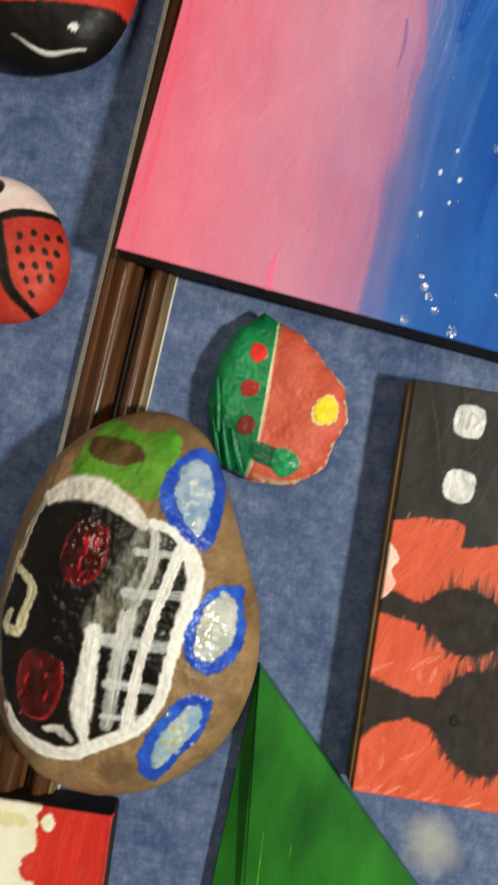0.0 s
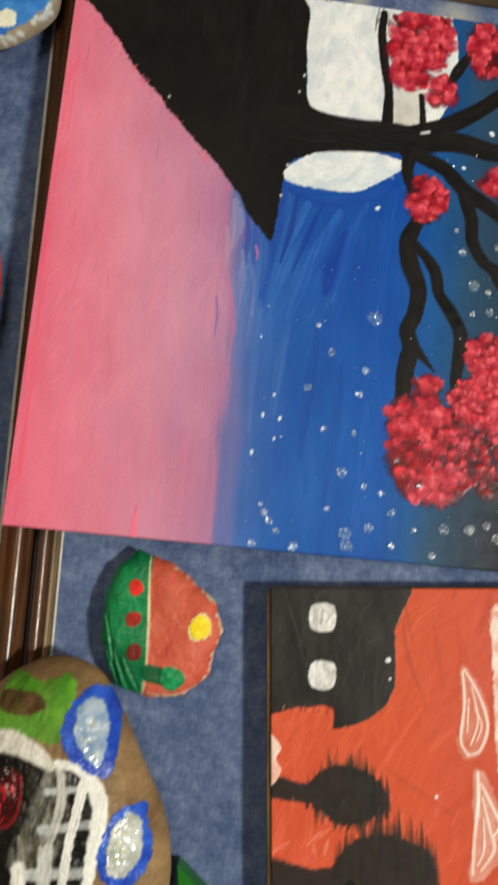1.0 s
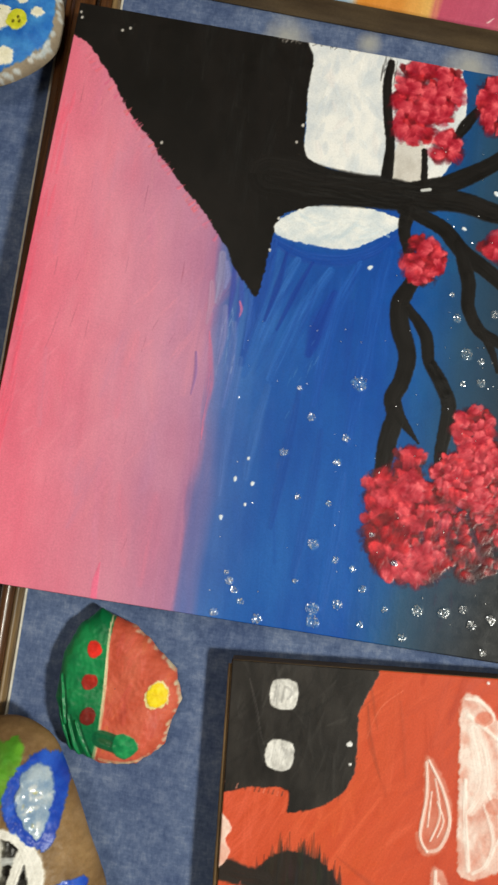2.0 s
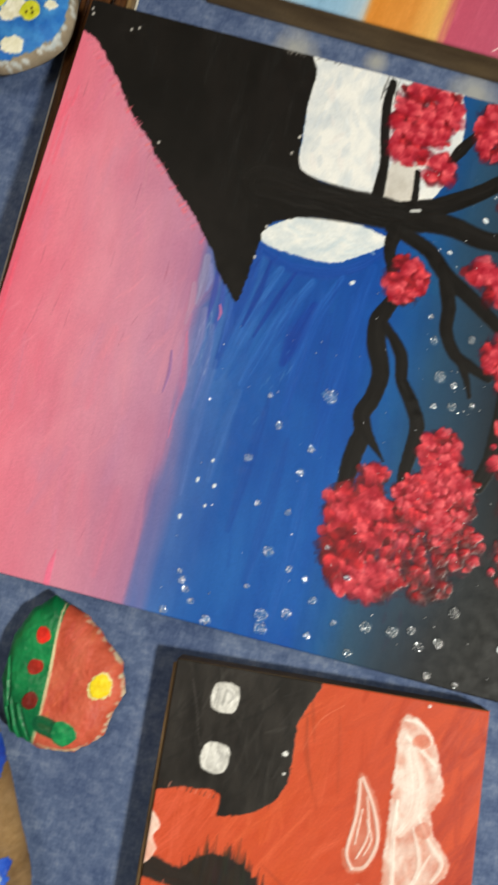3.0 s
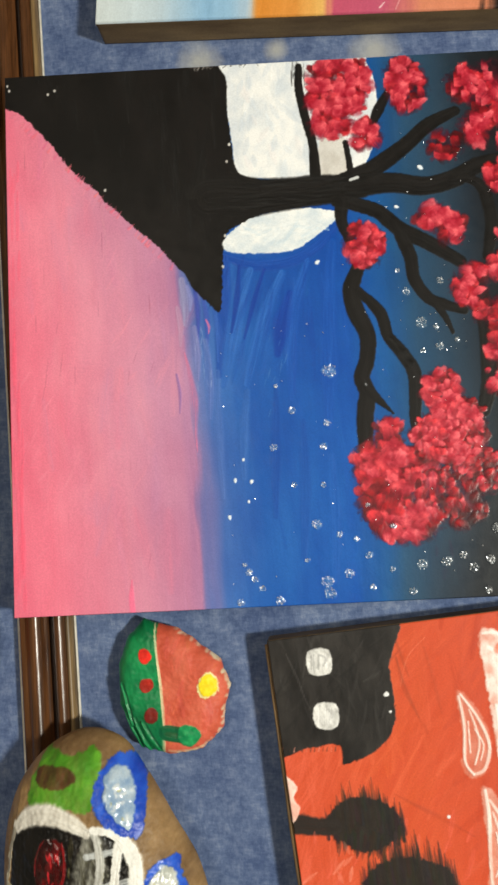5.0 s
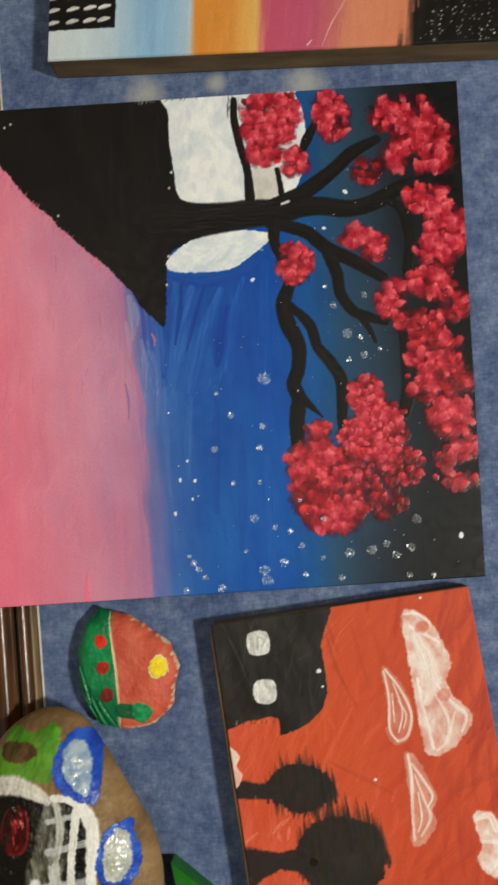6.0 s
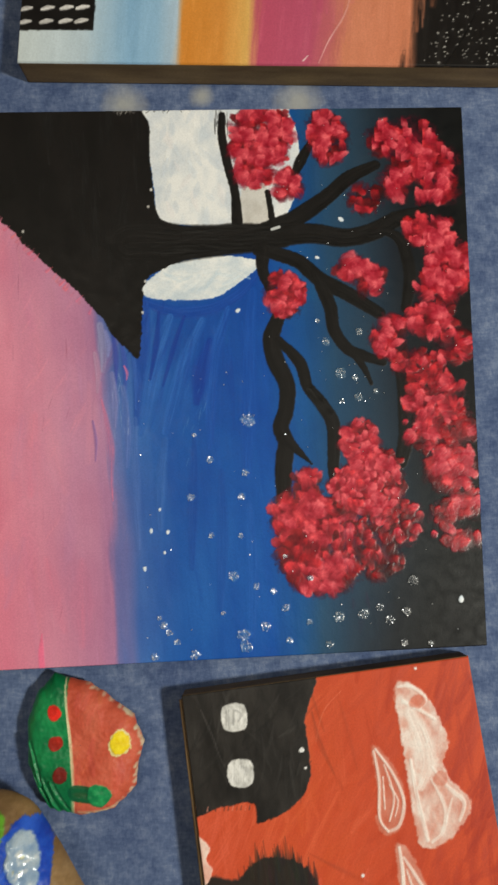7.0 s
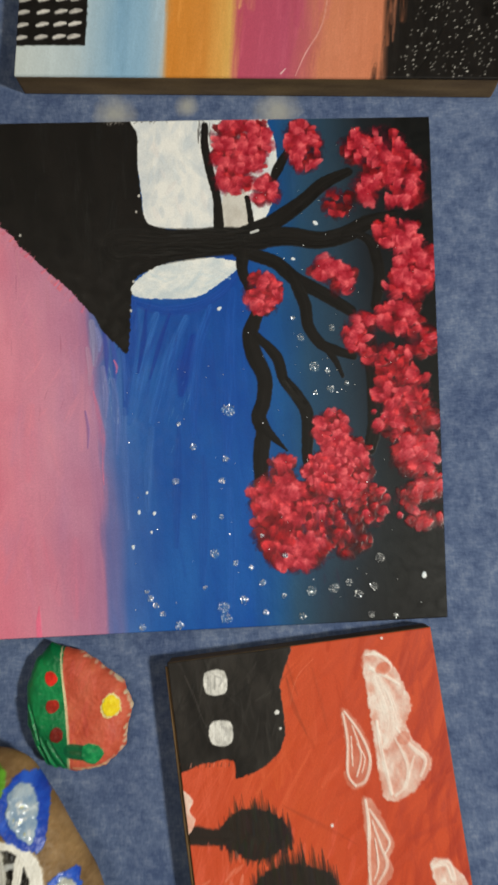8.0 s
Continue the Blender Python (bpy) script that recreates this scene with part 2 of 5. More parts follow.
class Paint:
    """A painted surface over arrays of places X, Y in millimetres."""

    def __init__(self, x, y, base, seed):
        self.x, self.y = x, y
        self.rgb = np.zeros(x.shape + (3,)) + np.array(base, float)
        self.relief = np.zeros(x.shape)
        self.lab = np.zeros(x.shape, int)
        self.rnd = random.Random(seed)
        self.count = 0
        self.fit = None
        self.names = {}

    def layer(self, name, material, text=""):
        """A number for a layer of paint that becomes a part of its own."""
        self.names[len(self.names)] = (name, material, text)
        return len(self.names) - 1

    def grid(self):
        """Notes how rows and columns run, so that strokes touch only their own stretch."""
        h, w = self.x.shape
        o = np.array((self.x[0, 0], self.y[0, 0]))
        a = np.array((self.x[0, -1], self.y[0, -1])) - o
        b = np.array((self.x[-1, 0], self.y[-1, 0])) - o
        self.fit = (o, np.linalg.inv(np.stack([a / (w - 1), b / (h - 1)], 1)))
        return self

    def window(self, pts, pad):
        if self.fit is None:
            lo, hi = pts.min(0) - pad, pts.max(0) + pad
            return np.nonzero((self.x > lo[0]) & (self.x < hi[0]) & (self.y > lo[1]) & (self.y < hi[1]))
        lo, hi = pts.min(0) - pad, pts.max(0) + pad
        box_pts = np.array([(lo[0], lo[1]), (hi[0], lo[1]), (hi[0], hi[1]), (lo[0], hi[1])])
        ij = (box_pts - self.fit[0]) @ self.fit[1].T
        h, w = self.x.shape
        slack = 0.03 * max(h, w)
        c0, c1 = int(max(0, ij[:, 0].min() - slack * 0.4)), int(min(w, ij[:, 0].max() + slack * 0.4 + 2))
        r0, r1 = int(max(0, ij[:, 1].min() - slack * 0.4)), int(min(h, ij[:, 1].max() + slack * 0.4 + 2))
        return (slice(r0, max(r1, r0)), slice(c0, max(c1, c0)))

    def lay(self, win, alpha, colour, height, lab):
        a = alpha[..., None]
        self.rgb[win] = self.rgb[win] * (1 - a) + colour * a
        self.relief[win] = self.relief[win] * (1 - 0.6 * alpha) + alpha * height
        if lab is not None:
            part_lab = self.lab[win]
            part_lab[alpha > 0.5] = lab
            self.lab[win] = part_lab

    def stroke(self, pts, widths, colour, a=1.0, lab=None, bristle=0.5, h=0.12, edge=0.4, tone=22, grad=0.0, dry=0.0, step=5, rag=0.0):
        self.count += 1
        seed = self.count * 0.37
        line = curve_mm(pts, False, step)
        win = self.window(line, max(widths) * 0.6 + 1)
        X, Y = self.x[win], self.y[win]
        if X.size == 0:
            return
        best = np.full(X.shape, 1e9)
        along, cross = np.zeros(X.shape), np.zeros(X.shape)
        run = 0.0
        for (px, py), (qx, qy) in zip(line, line[1:]):
            dx, dy = qx - px, qy - py
            l2 = dx * dx + dy * dy + 1e-9
            t = np.clip(((X - px) * dx + (Y - py) * dy) / l2, 0, 1)
            ex, ey = X - px - t * dx, Y - py - t * dy
            d2 = ex * ex + ey * ey
            m = d2 < best
            best = np.where(m, d2, best)
            along = np.where(m, run + t * math.sqrt(l2), along)
            cross = np.where(m, np.sign(dx * ey - dy * ex) * np.sqrt(d2), cross)
            run += math.sqrt(l2)
        f = along / max(run, 1e-6)
        half = np.interp(f, np.linspace(0, 1, len(widths)), widths) / 2 + 1e-6
        if rag:
            half = half + rag * (fbm(X, Y, 1.6, 1.6, seed, 2) - 0.5) * 2
        r = np.sqrt(best) / np.maximum(half, 0.05)
        br = 0.65 * vnoise(cross / 0.55 + 31 * seed, along / 14, seed) + 0.35 * vnoise(cross / 0.25, along / 6, seed + 3)
        body = np.clip((1 - r) / edge, 0, 1)
        alpha = a * body * np.clip(1.15 - bristle * 1.5 * (1 - br) - dry * f * (1.3 - br), 0, 1)
        col = np.array(colour, float) + ((br - 0.5) * 2 * tone + grad * np.clip(cross / half, -1, 1))[..., None]
        self.lay(win, np.clip(alpha, 0, 1), np.clip(col, 4, 252), h * (0.55 + 0.9 * br), lab)

    def area(self, pts, c1, c2, lab=None, rag=0.6, soft=0.5, h=0.12, sx=8.0, sy=8.0, a=1.0, sharp=False, step=5, ragsize=2.2, patchy=0.0):
        self.count += 1
        seed = self.count * 0.53
        line = np.array(pts, float) if sharp else curve_mm(pts, True, step)
        win = self.window(line, rag + soft + 2)
        X, Y = self.x[win], self.y[win]
        if X.size == 0:
            return
        best, inside = np.full(X.shape, 1e9), np.zeros(X.shape, bool)
        for (px, py), (qx, qy) in zip(line, np.roll(line, -1, 0)):
            dx, dy = qx - px, qy - py
            t = np.clip(((X - px) * dx + (Y - py) * dy) / (dx * dx + dy * dy + 1e-9), 0, 1)
            best = np.minimum(best, (X - px - t * dx) ** 2 + (Y - py - t * dy) ** 2)
            if dy != 0:
                inside ^= ((py > Y) != (qy > Y)) & (X < px + (Y - py) * dx / dy)
        d = np.sqrt(best) * np.where(inside, 1, -1)
        d = d + rag * 2 * (fbm(X, Y, ragsize, ragsize, seed, 3) - 0.5)
        alpha = a * np.clip(d / soft + 0.5, 0, 1)
        n = fbm(X, Y, sx, sy, seed + 5, 4)
        if patchy:
            alpha = alpha * np.clip(1 - patchy + 2.2 * patchy * (fbm(X, Y, sx * 0.6, sy * 0.6, seed + 8, 3) - 0.15), 0, 1)
        k = np.clip((n - 0.28) / 0.44, 0, 1)[..., None]
        col = np.array(c1, float) * (1 - k) + np.array(c2, float) * k
        self.lay(win, np.clip(alpha, 0, 1), col, h * (0.7 + 0.6 * n), lab)

    def petal(self, x, y, rx, ry, turn, hi, lo, a, h, lab):
        """One loaded dab of the brush: pale and thick where it was pressed down, thin and dark where it was lifted."""
        self.count += 1
        seed = self.count * 0.41
        win = self.window(np.array([(x, y)]), max(rx, ry) * 1.3)
        X, Y = self.x[win], self.y[win]
        if X.size == 0:
            return
        c, s = math.cos(turn), math.sin(turn)
        u, v = ((X - x) * c + (Y - y) * s) / rx, ((Y - y) * c - (X - x) * s) / ry
        r = np.sqrt(u * u + v * v) + 0.75 * (fbm(X, Y, 2.8, 2.8, seed, 3) - 0.5)
        br = vnoise(v * ry / 0.6 + 31 * seed, u * rx / 7, seed)
        k = np.clip(0.42 + 0.6 * u - 0.25 * v * v + 0.22 * (br - 0.5) + 0.7 * (fbm(X, Y, 2.2, 2.2, seed + 7, 3) - 0.5), 0, 1)
        col = np.array(lo, float) * (1 - k)[..., None] + np.array(hi, float) * k[..., None]
        body = np.clip((1 - r) / 0.26, 0, 1) * np.clip(0.7 + 0.7 * u + 0.4 * br, 0, 1)
        self.lay(win, np.clip(a * body, 0, 1), np.clip(col, 4, 252), h * (0.3 + 0.8 * k), lab)

    def dot(self, x, y, rx, ry, c1, c2, lab=None, turn=0.0, rag=0.3, soft=0.5, h=0.2, a=1.0, n=8, uneven=0.12, patchy=0.0, sx=3.0):
        pts = [(px * 1000, py * 1000) for px, py in disc(x / 1000, y / 1000, rx / 1000, ry / 1000, turn, n, uneven)]
        self.area(pts, c1, c2, lab, rag, soft, h, sx, sx, a, False, 3, 1.5, patchy)


def colours_of(rgb):
    c = np.clip(rgb, 0, 255) / 255
    lin = np.where(c > 0.04045, ((c + 0.055) / 1.055) ** 2.4, c / 12.92)
    return np.concatenate([lin, np.ones(lin.shape[:-1] + (1,))], -1)


def raw_mesh(name, co, faces, colour, material):
    """A mesh of quads with a colour at each corner point."""
    used, inv = np.unique(faces, return_inverse=True)
    faces = inv.reshape(faces.shape)
    mesh = bpy.data.meshes.new(name)
    mesh.vertices.add(len(used))
    mesh.vertices.foreach_set("co", co[used].astype(np.float32).ravel())
    mesh.loops.add(faces.size)
    mesh.loops.foreach_set("vertex_index", faces.astype(np.int32).ravel())
    mesh.polygons.add(len(faces))
    mesh.polygons.foreach_set("loop_start", (np.arange(len(faces)) * 4).astype(np.int32))
    mesh.update(calc_edges=True)
    mesh.polygons.foreach_set("use_smooth", np.ones(len(faces), bool))
    layer = mesh.color_attributes.new("paint", "FLOAT_COLOR", "POINT")
    layer.data.foreach_set("color", colour[used].astype(np.float32).ravel())
    mesh.materials.append(material)
    mesh.validate()
    return mesh


def deliver(paint_job, z, parent, wrap=False):
    """Turns a painted surface into meshes under a thing, one for each layer of paint."""
    h, w = paint_job.x.shape
    base = parent.matrix_basis.translation
    co = np.stack([paint_job.x / 1000 - base.x, paint_job.y / 1000 - base.y, z - base.z], -1).reshape(-1, 3)
    col = colours_of(paint_job.rgb).reshape(-1, 4)
    idx = np.arange(h * w).reshape(h, w)
    right = np.roll(idx, -1, 1) if wrap else idx[:, 1:]
    left = idx if wrap else idx[:, :-1]
    quads = np.stack([left[:-1], right[:-1], right[1:], left[1:]], -1).reshape(-1, 4)
    lab = paint_job.lab.reshape(-1)[quads[:, 0]]
    # a face whose corners run the other way round would show its back
    p = co[quads[len(quads) // 2]]
    if np.cross(p[1] - p[0], p[3] - p[0])[2] < 0:
        quads = quads[:, ::-1]
    for number, (name, material, text) in paint_job.names.items():
        pick = quads[lab == number]
        if len(pick):
            ob = new(name, raw_mesh(name, co, pick, col, material))
            ob.parent = parent
            tagged(ob, text)


def canvas_paint(corners, step, base, seed):
    """A sheet of paint over four corners (lower left, lower right, upper right, upper left), in millimetres."""
    (ax, ay), (bx, by), (cx, cy), (dx, dy) = corners
    w = int(math.hypot(bx - ax, by - ay) / step) + 1
    h = int(math.hypot(dx - ax, dy - ay) / step) + 1
    u, v = np.meshgrid(np.linspace(0, 1, w), np.linspace(0, 1, h))
    x = ax * (1 - u) * (1 - v) + bx * u * (1 - v) + cx * u * v + dx * (1 - u) * v
    y = ay * (1 - u) * (1 - v) + by * u * (1 - v) + cy * u * v + dy * (1 - u) * v
    return Paint(x, y, base, seed).grid()


def hang(job, top, parent, lift=0.0003):
    """Lays a painted sheet on its canvas, turned down round the rim."""
    z = top(job.x / 1000, job.y / 1000) + lift + job.relief / 1000
    for rim, drop in (((0, slice(None)), 0.0016), ((-1, slice(None)), 0.0016), ((slice(None), 0), 0.0016), ((slice(None), -1), 0.0016)):
        z[rim] -= drop
    deliver(job, z, parent)


def paint_surface(name, rough=0.48, spec=0.2, fine=0.18, gloss=(0.8, 1.2)):
    """Dried acrylic: its colour lies on the mesh; grain and sheen vary."""
    k = Mat(name, rough, 0, spec)
    at = k.t.nodes.new("ShaderNodeAttribute")
    at.attribute_name = "paint"
    g = k.noise(1100, 3)
    b = k.noise(160, 4)
    tone = k.ramp(g, [(0.3, (0.92, 0.92, 0.92, 1)), (0.7, (1.06, 1.06, 1.06, 1))])
    k.colour(k.mix(1.0, at.outputs["Color"], tone, "MULTIPLY"))
    k.bump(k.math("ADD", g, k.math("MULTIPLY", b, 0.6)), fine, 0.0003)
    k.link(k.ramp(b, [(0.3, (rough * gloss[0],) * 3 + (1,)), (0.7, (rough * gloss[1],) * 3 + (1,))]), k.b.inputs["Roughness"])
    return k.m


ACRYLIC = paint_surface("dried_acrylic")
ACRYLIC_GLOSS = paint_surface("glossy_acrylic", 0.36, 0.32, 0.15)
ACRYLIC_MATTE = paint_surface("matte_acrylic", 0.65, 0.18, 0.2)
STONE_SKIN = paint_surface("stone_skin", 0.55, 0.35, 0.5)
GLAZE = paint_surface("wet_looking_glaze", 0.16, 0.6, 0.3)


# ---- the room that closes the place ----
def setting(name, bm, material, label, category="structure"):
    mesh = bpy.data.meshes.new(name)
    bm.to_mesh(mesh)
    bm.free()
    mesh.materials.append(material)
    return tagged(new(name, mesh), label, category, "", "structure")


setting("floor", box((-2.2, -2.2, -0.83), (2.2, 2.2, -0.78)), FLOOR, "brown floor of the closed room", "floor")
setting("ceiling", box((-2.2, -2.2, 2.5), (2.2, 2.2, 2.55)), WALL, "plain off-white ceiling", "ceiling")
for wall_name, lo, hi in (("wall_north", (-2.2, 2.2, -0.78), (2.2, 2.3, 2.5)), ("wall_south", (-2.2, -2.3, -0.78), (2.2, -2.2, 2.5)),
                          ("wall_east", (2.2, -2.3, -0.78), (2.3, 2.3, 2.5)), ("wall_west", (-2.3, -2.3, -0.78), (-2.2, 2.3, 2.5))):
    setting(wall_name, box(lo, hi), WALL, "plain off-white painted wall", "wall")

table = thing("table", (0.15, 0.05, -0.78), "wooden table under the felt-covered panels", "table")
part("tabletop", box((-0.75, -0.75, -0.05), (1.05, 0.85, -0.018), 0.004), TABLE, table, smooth=False)
for lx, ly in ((-0.7, -0.7), (1.0, -0.7), (-0.7, 0.8), (1.0, 0.8)):
    part("leg", box((lx - 0.03, ly - 0.03, -0.78), (lx + 0.03, ly + 0.03, -0.05), 0.004), TABLE, table, smooth=False)


# ---- two felt-covered panels, edged with wooden moulding, laid side by side ----
def along(y):
    """x of the joint's right-hand rim."""
    return 0.0252 - 0.033 * y


Y0, Y1 = -0.70, 0.80


def strip(profile):
    """A moulding: a profile of (across, up) run along the joint."""
    bm = bmesh.new()
    rows = []
    for y in np.linspace(Y0, Y1, 31):
        rows.append([bm.verts.new((along(y) + u / 1000, y, w / 1000 + ragged(y * 0.2, u, 0.00012, 60))) for u, w in profile])
    m = len(profile)
    for a, b in zip(rows, rows[1:]):
        for i in range(m):
            j = (i + 1) % m
            bm.faces.new((a[i], a[j], b[j], b[i]))
    bm.faces.new(rows[0])
    bm.faces.new(rows[-1])
    bmesh.ops.recalc_face_normals(bm, faces=bm.faces)
    return bm


def felt(lo_side):
    """A sheet of felt over a panel, up to the joint."""
    bm = bmesh.new()
    pts = []
    for y in (Y0, Y1):
        a, b = (-0.70, along(y) - 0.0355) if lo_side else (along(y) - 0.0004, 1.0)
        pts.append((a, b, y))
    (a0, b0, y0), (a1, b1, y1) = pts
    hi = [bm.verts.new((x, y, 0)) for x, y in ((a0, y0), (b0, y0), (b1, y1), (a1, y1))]
    lo = [bm.verts.new((v.co.x, v.co.y, -0.003)) for v in hi]
    bm.faces.new(hi)
    bm.faces.new(lo[::-1])
    for i in range(4):
        j = (i + 1) % 4
        bm.faces.new((hi[i], lo[i], lo[j], hi[j]))
    bmesh.ops.recalc_face_normals(bm, faces=bm.faces)
    return bm


for low_side in (True, False):
    panel = thing("display_panel", (-0.3 if low_side else 0.5, 0.05, -0.018), "mottled blue felt display panel lying flat, with dark wooden edge", "display panel", "display panels")
    part("felt", felt(low_side), FELT, panel, "mottled blue felt", smooth=False)
    bx = (-0.70, -0.0175) if low_side else (0.0515, 1.0)
    part("backing_board", box((bx[0], Y0, -0.018), (bx[1], Y1, -0.0035)), TABLE, panel, smooth=False)
    if low_side:
        part("edge_liner", strip([(-35.4, -2), (-35.4, 1.4), (-32.2, 1.8), (-32.2, -2)]), CREAM_EDGE, panel, "thin pale edge")
        part("moulding", strip([(-32.1, -2), (-32.0, 7), (-30.5, 9), (-28.5, 8.2), (-27.5, 8.8), (-25, 11.6), (-22.5, 12.4), (-20, 11.8), (-18.2, 9.0), (-17, 5.5), (-15.6, 5.2), (-15.6, -2)]), WOOD, panel, "dark varnished wooden moulding")
    else:
        part("groove", strip([(-15.5, -2), (-15.5, 3.2), (-12.6, 3.6), (-12.4, -2)]), WOOD_DARK, panel)
        part("moulding", strip([(-12.3, -2), (-12.2, 6.5), (-11, 9.2), (-9, 10.8), (-7.0, 10.2), (-5.6, 8.4), (-4.8, 7.6), (-4.8, -2)]), WOOD, panel, "dark varnished wooden moulding")
        part("gilt_edge", strip([(-4.7, -2), (-4.7, 7.2), (-3.6, 7.8), (-2.2, 6.6), (-1.6, 3.0), (-1.6, -2)]), GILT, panel, "worn gilt edge")
        part("edge_liner", strip([(-1.5, -2), (-1.5, 1.4), (-0.5, 1.4), (-0.5, -2)]), CREAM_EDGE, panel, "thin pale edge")


# ---- large square canvas: night sky with a flowering tree ----
def tilt(x, y):
    """Its face: one side rests on the raised moulding."""
    return 0.0300 - 0.0419 * x


on = tilt
night = thing("canvas_painting", (0.0, 0.0, 0.0), "square canvas with pink-blue night sky and red blossom tree", "painting")
QUAD = [(0, 0), (301, 0), (313, 306), (0, 314)]
part("canvas", slab(mm(QUAD), tilt, 0.0165), [SIDE_BLACK, SIDE_BLACK], night, "stretched canvas with black edges", smooth=False)
art = canvas_paint(QUAD, 0.42, (224, 120, 146), 3)
art.layer("sky", ACRYLIC, "sky brushed from pink through mauve to blue")
CLIFF, TREE = art.layer("cliff", ACRYLIC, "black painted cliff"), art.layer("tree", ACRYLIC, "black painted trunk and branches")
MOON_HI, MOON_LO = art.layer("moon", ACRYLIC, "white painted moon"), art.layer("moon", ACRYLIC, "white painted moon")
SKY_STOPS = ((-20, (242, 112, 138)), (20, (236, 122, 148)), (50, (224, 134, 160)), (75, (209, 136, 166)), (96, (192, 130, 166)), (103, (176, 122, 164)), (107, (118, 116, 174)),
             (117, (62, 102, 178)), (140, (26, 88, 174)), (190, (12, 80, 170)), (212, (16, 78, 146)), (230, (36, 74, 108)), (250, (38, 60, 80)), (272, (26, 32, 39)), (292, (15, 17, 19)), (330, (9, 10, 11)))


def sky(x, y):
    """The colour of the sky at a place: the dark comes earlier towards the lower far corner."""
    x, y = np.asarray(x, float), np.asarray(y, float)
    rise = np.clip((150 - x) / 30, 0, 1) * (np.maximum(0, y - 130) * 0.12 + 0.05 * np.minimum(y, 130) - 3.5)
    xx = x + rise + np.maximum(0, 75 - y) * 0.30 * np.clip((x - 170) / 60, 0, 1)
    stops = [s[0] for s in SKY_STOPS]
    return np.stack([np.interp(xx, stops, [s[1][c] for s in SKY_STOPS]) for c in range(3)], -1)


# wet paint drawn down the canvas: the bands run into each other, cloudy at large and streaked at small scale
lean = art.x + 0.035 * art.y
drag = 9 * (fbm(lean, art.y, 6, 70, 1.3, 3) - 0.5) + 9 * (fbm(art.x, art.y, 26, 40, 4.1, 2) - 0.5)
art.rgb = sky(art.x + drag * np.clip((235 - art.x) / 60, 0.2, 1), art.y)
calm = np.clip((245 - art.x) / 40, 0.25, 1)[..., None]
art.rgb += calm * (34 * (fbm(art.x, art.y, 30, 44, 7.7, 4) - 0.5) + 9 * (fbm(lean, art.y, 4.5, 50, 2.2, 3) - 0.5))[..., None] * np.array((0.7, 1.0, 0.85))
art.relief += (0.07 * (fbm(lean, art.y, 1.6, 40, 6.6, 3) - 0.5) + 0.12 * (fbm(art.x + 0.6 * art.y, art.y, 5, 14, 3.3, 3) - 0.5)) * calm[..., 0]
rnd = art.rnd
for i in range(420):
    x, y = rnd.uniform(-3, 314), rnd.uniform(-15, 325)
    span = rnd.uniform(22, 80) if rnd.random() < 0.7 else rnd.uniform(8, 25)
    slope = rnd.gauss(-0.03, 0.05)
    shift = rnd.gauss(0, 7) * np.array((0.9, 1.0, 0.9)) + np.array((rnd.gauss(0, 3), rnd.gauss(0, 4), rnd.gauss(0, 5)))
    if x > 225:
        shift = shift * 0.35
    wide = rnd.uniform(2.5, 9) if not 96 < x < 120 else rnd.uniform(1.5, 3.5)
    art.stroke([(x - slope * span, y - span / 2), (x + rnd.gauss(0, 0.8), y), (x + slope * span, y + span / 2)], [wide * 0.7, wide, wide * 0.5], sky(x, y) + shift, rnd.uniform(0.15, 0.45), None, 0.8, 0.05 if x < 215 else 0.02, 0.7, 8 if x < 215 else 4, 0, 0.6, 4)
for i in range(46):
    # large thin clouds of lilac and of warm pink
    x, y = rnd.uniform(10, 98), rnd.uniform(5, 250)
    c = rnd.choice(((204, 136, 170), (190, 130, 172), (240, 118, 144), (230, 144, 164)))
    art.stroke([(x, y), (x + rnd.gauss(0, 5), y + rnd.uniform(14, 46))], [5, rnd.uniform(8, 18), 5], c, rnd.uniform(0.15, 0.36), None, 0.7, 0.03, 0.95, 6)
for i in range(110):
    # slanting pale scuffs and dark dry scratches in the pink
    x, y, s = rnd.uniform(2, 88), rnd.uniform(10, 285), rnd.uniform(6, 24)
    if i % 3 == 0:
        art.stroke([(x, y), (x + rnd.gauss(1, 1), y + s * 0.7)], [0.4, 0.9, 0.3], (150, 76, 100), rnd.uniform(0.2, 0.55), None, 0.95, -0.05, 0.6, 10)
    else:
        art.stroke([(x, y), (x + s * 0.5, y + s * rnd.uniform(0.5, 1.2))], [0.8, rnd.uniform(2.0, 4.5), 0.7], (242, 150, 170), rnd.uniform(0.1, 0.34), None, 0.85, 0.12, 0.8, 8)
for i in range(34):
    x = rnd.uniform(0.5, 7)
    y, s = rnd.uniform(0, 260), rnd.uniform(10, 40)
    art.stroke([(x, y), (x + 0.5, y + s)], [1.5, 3.0, 1.0], (246, 94, 124), 0.5, None, 0.6, 0.15)
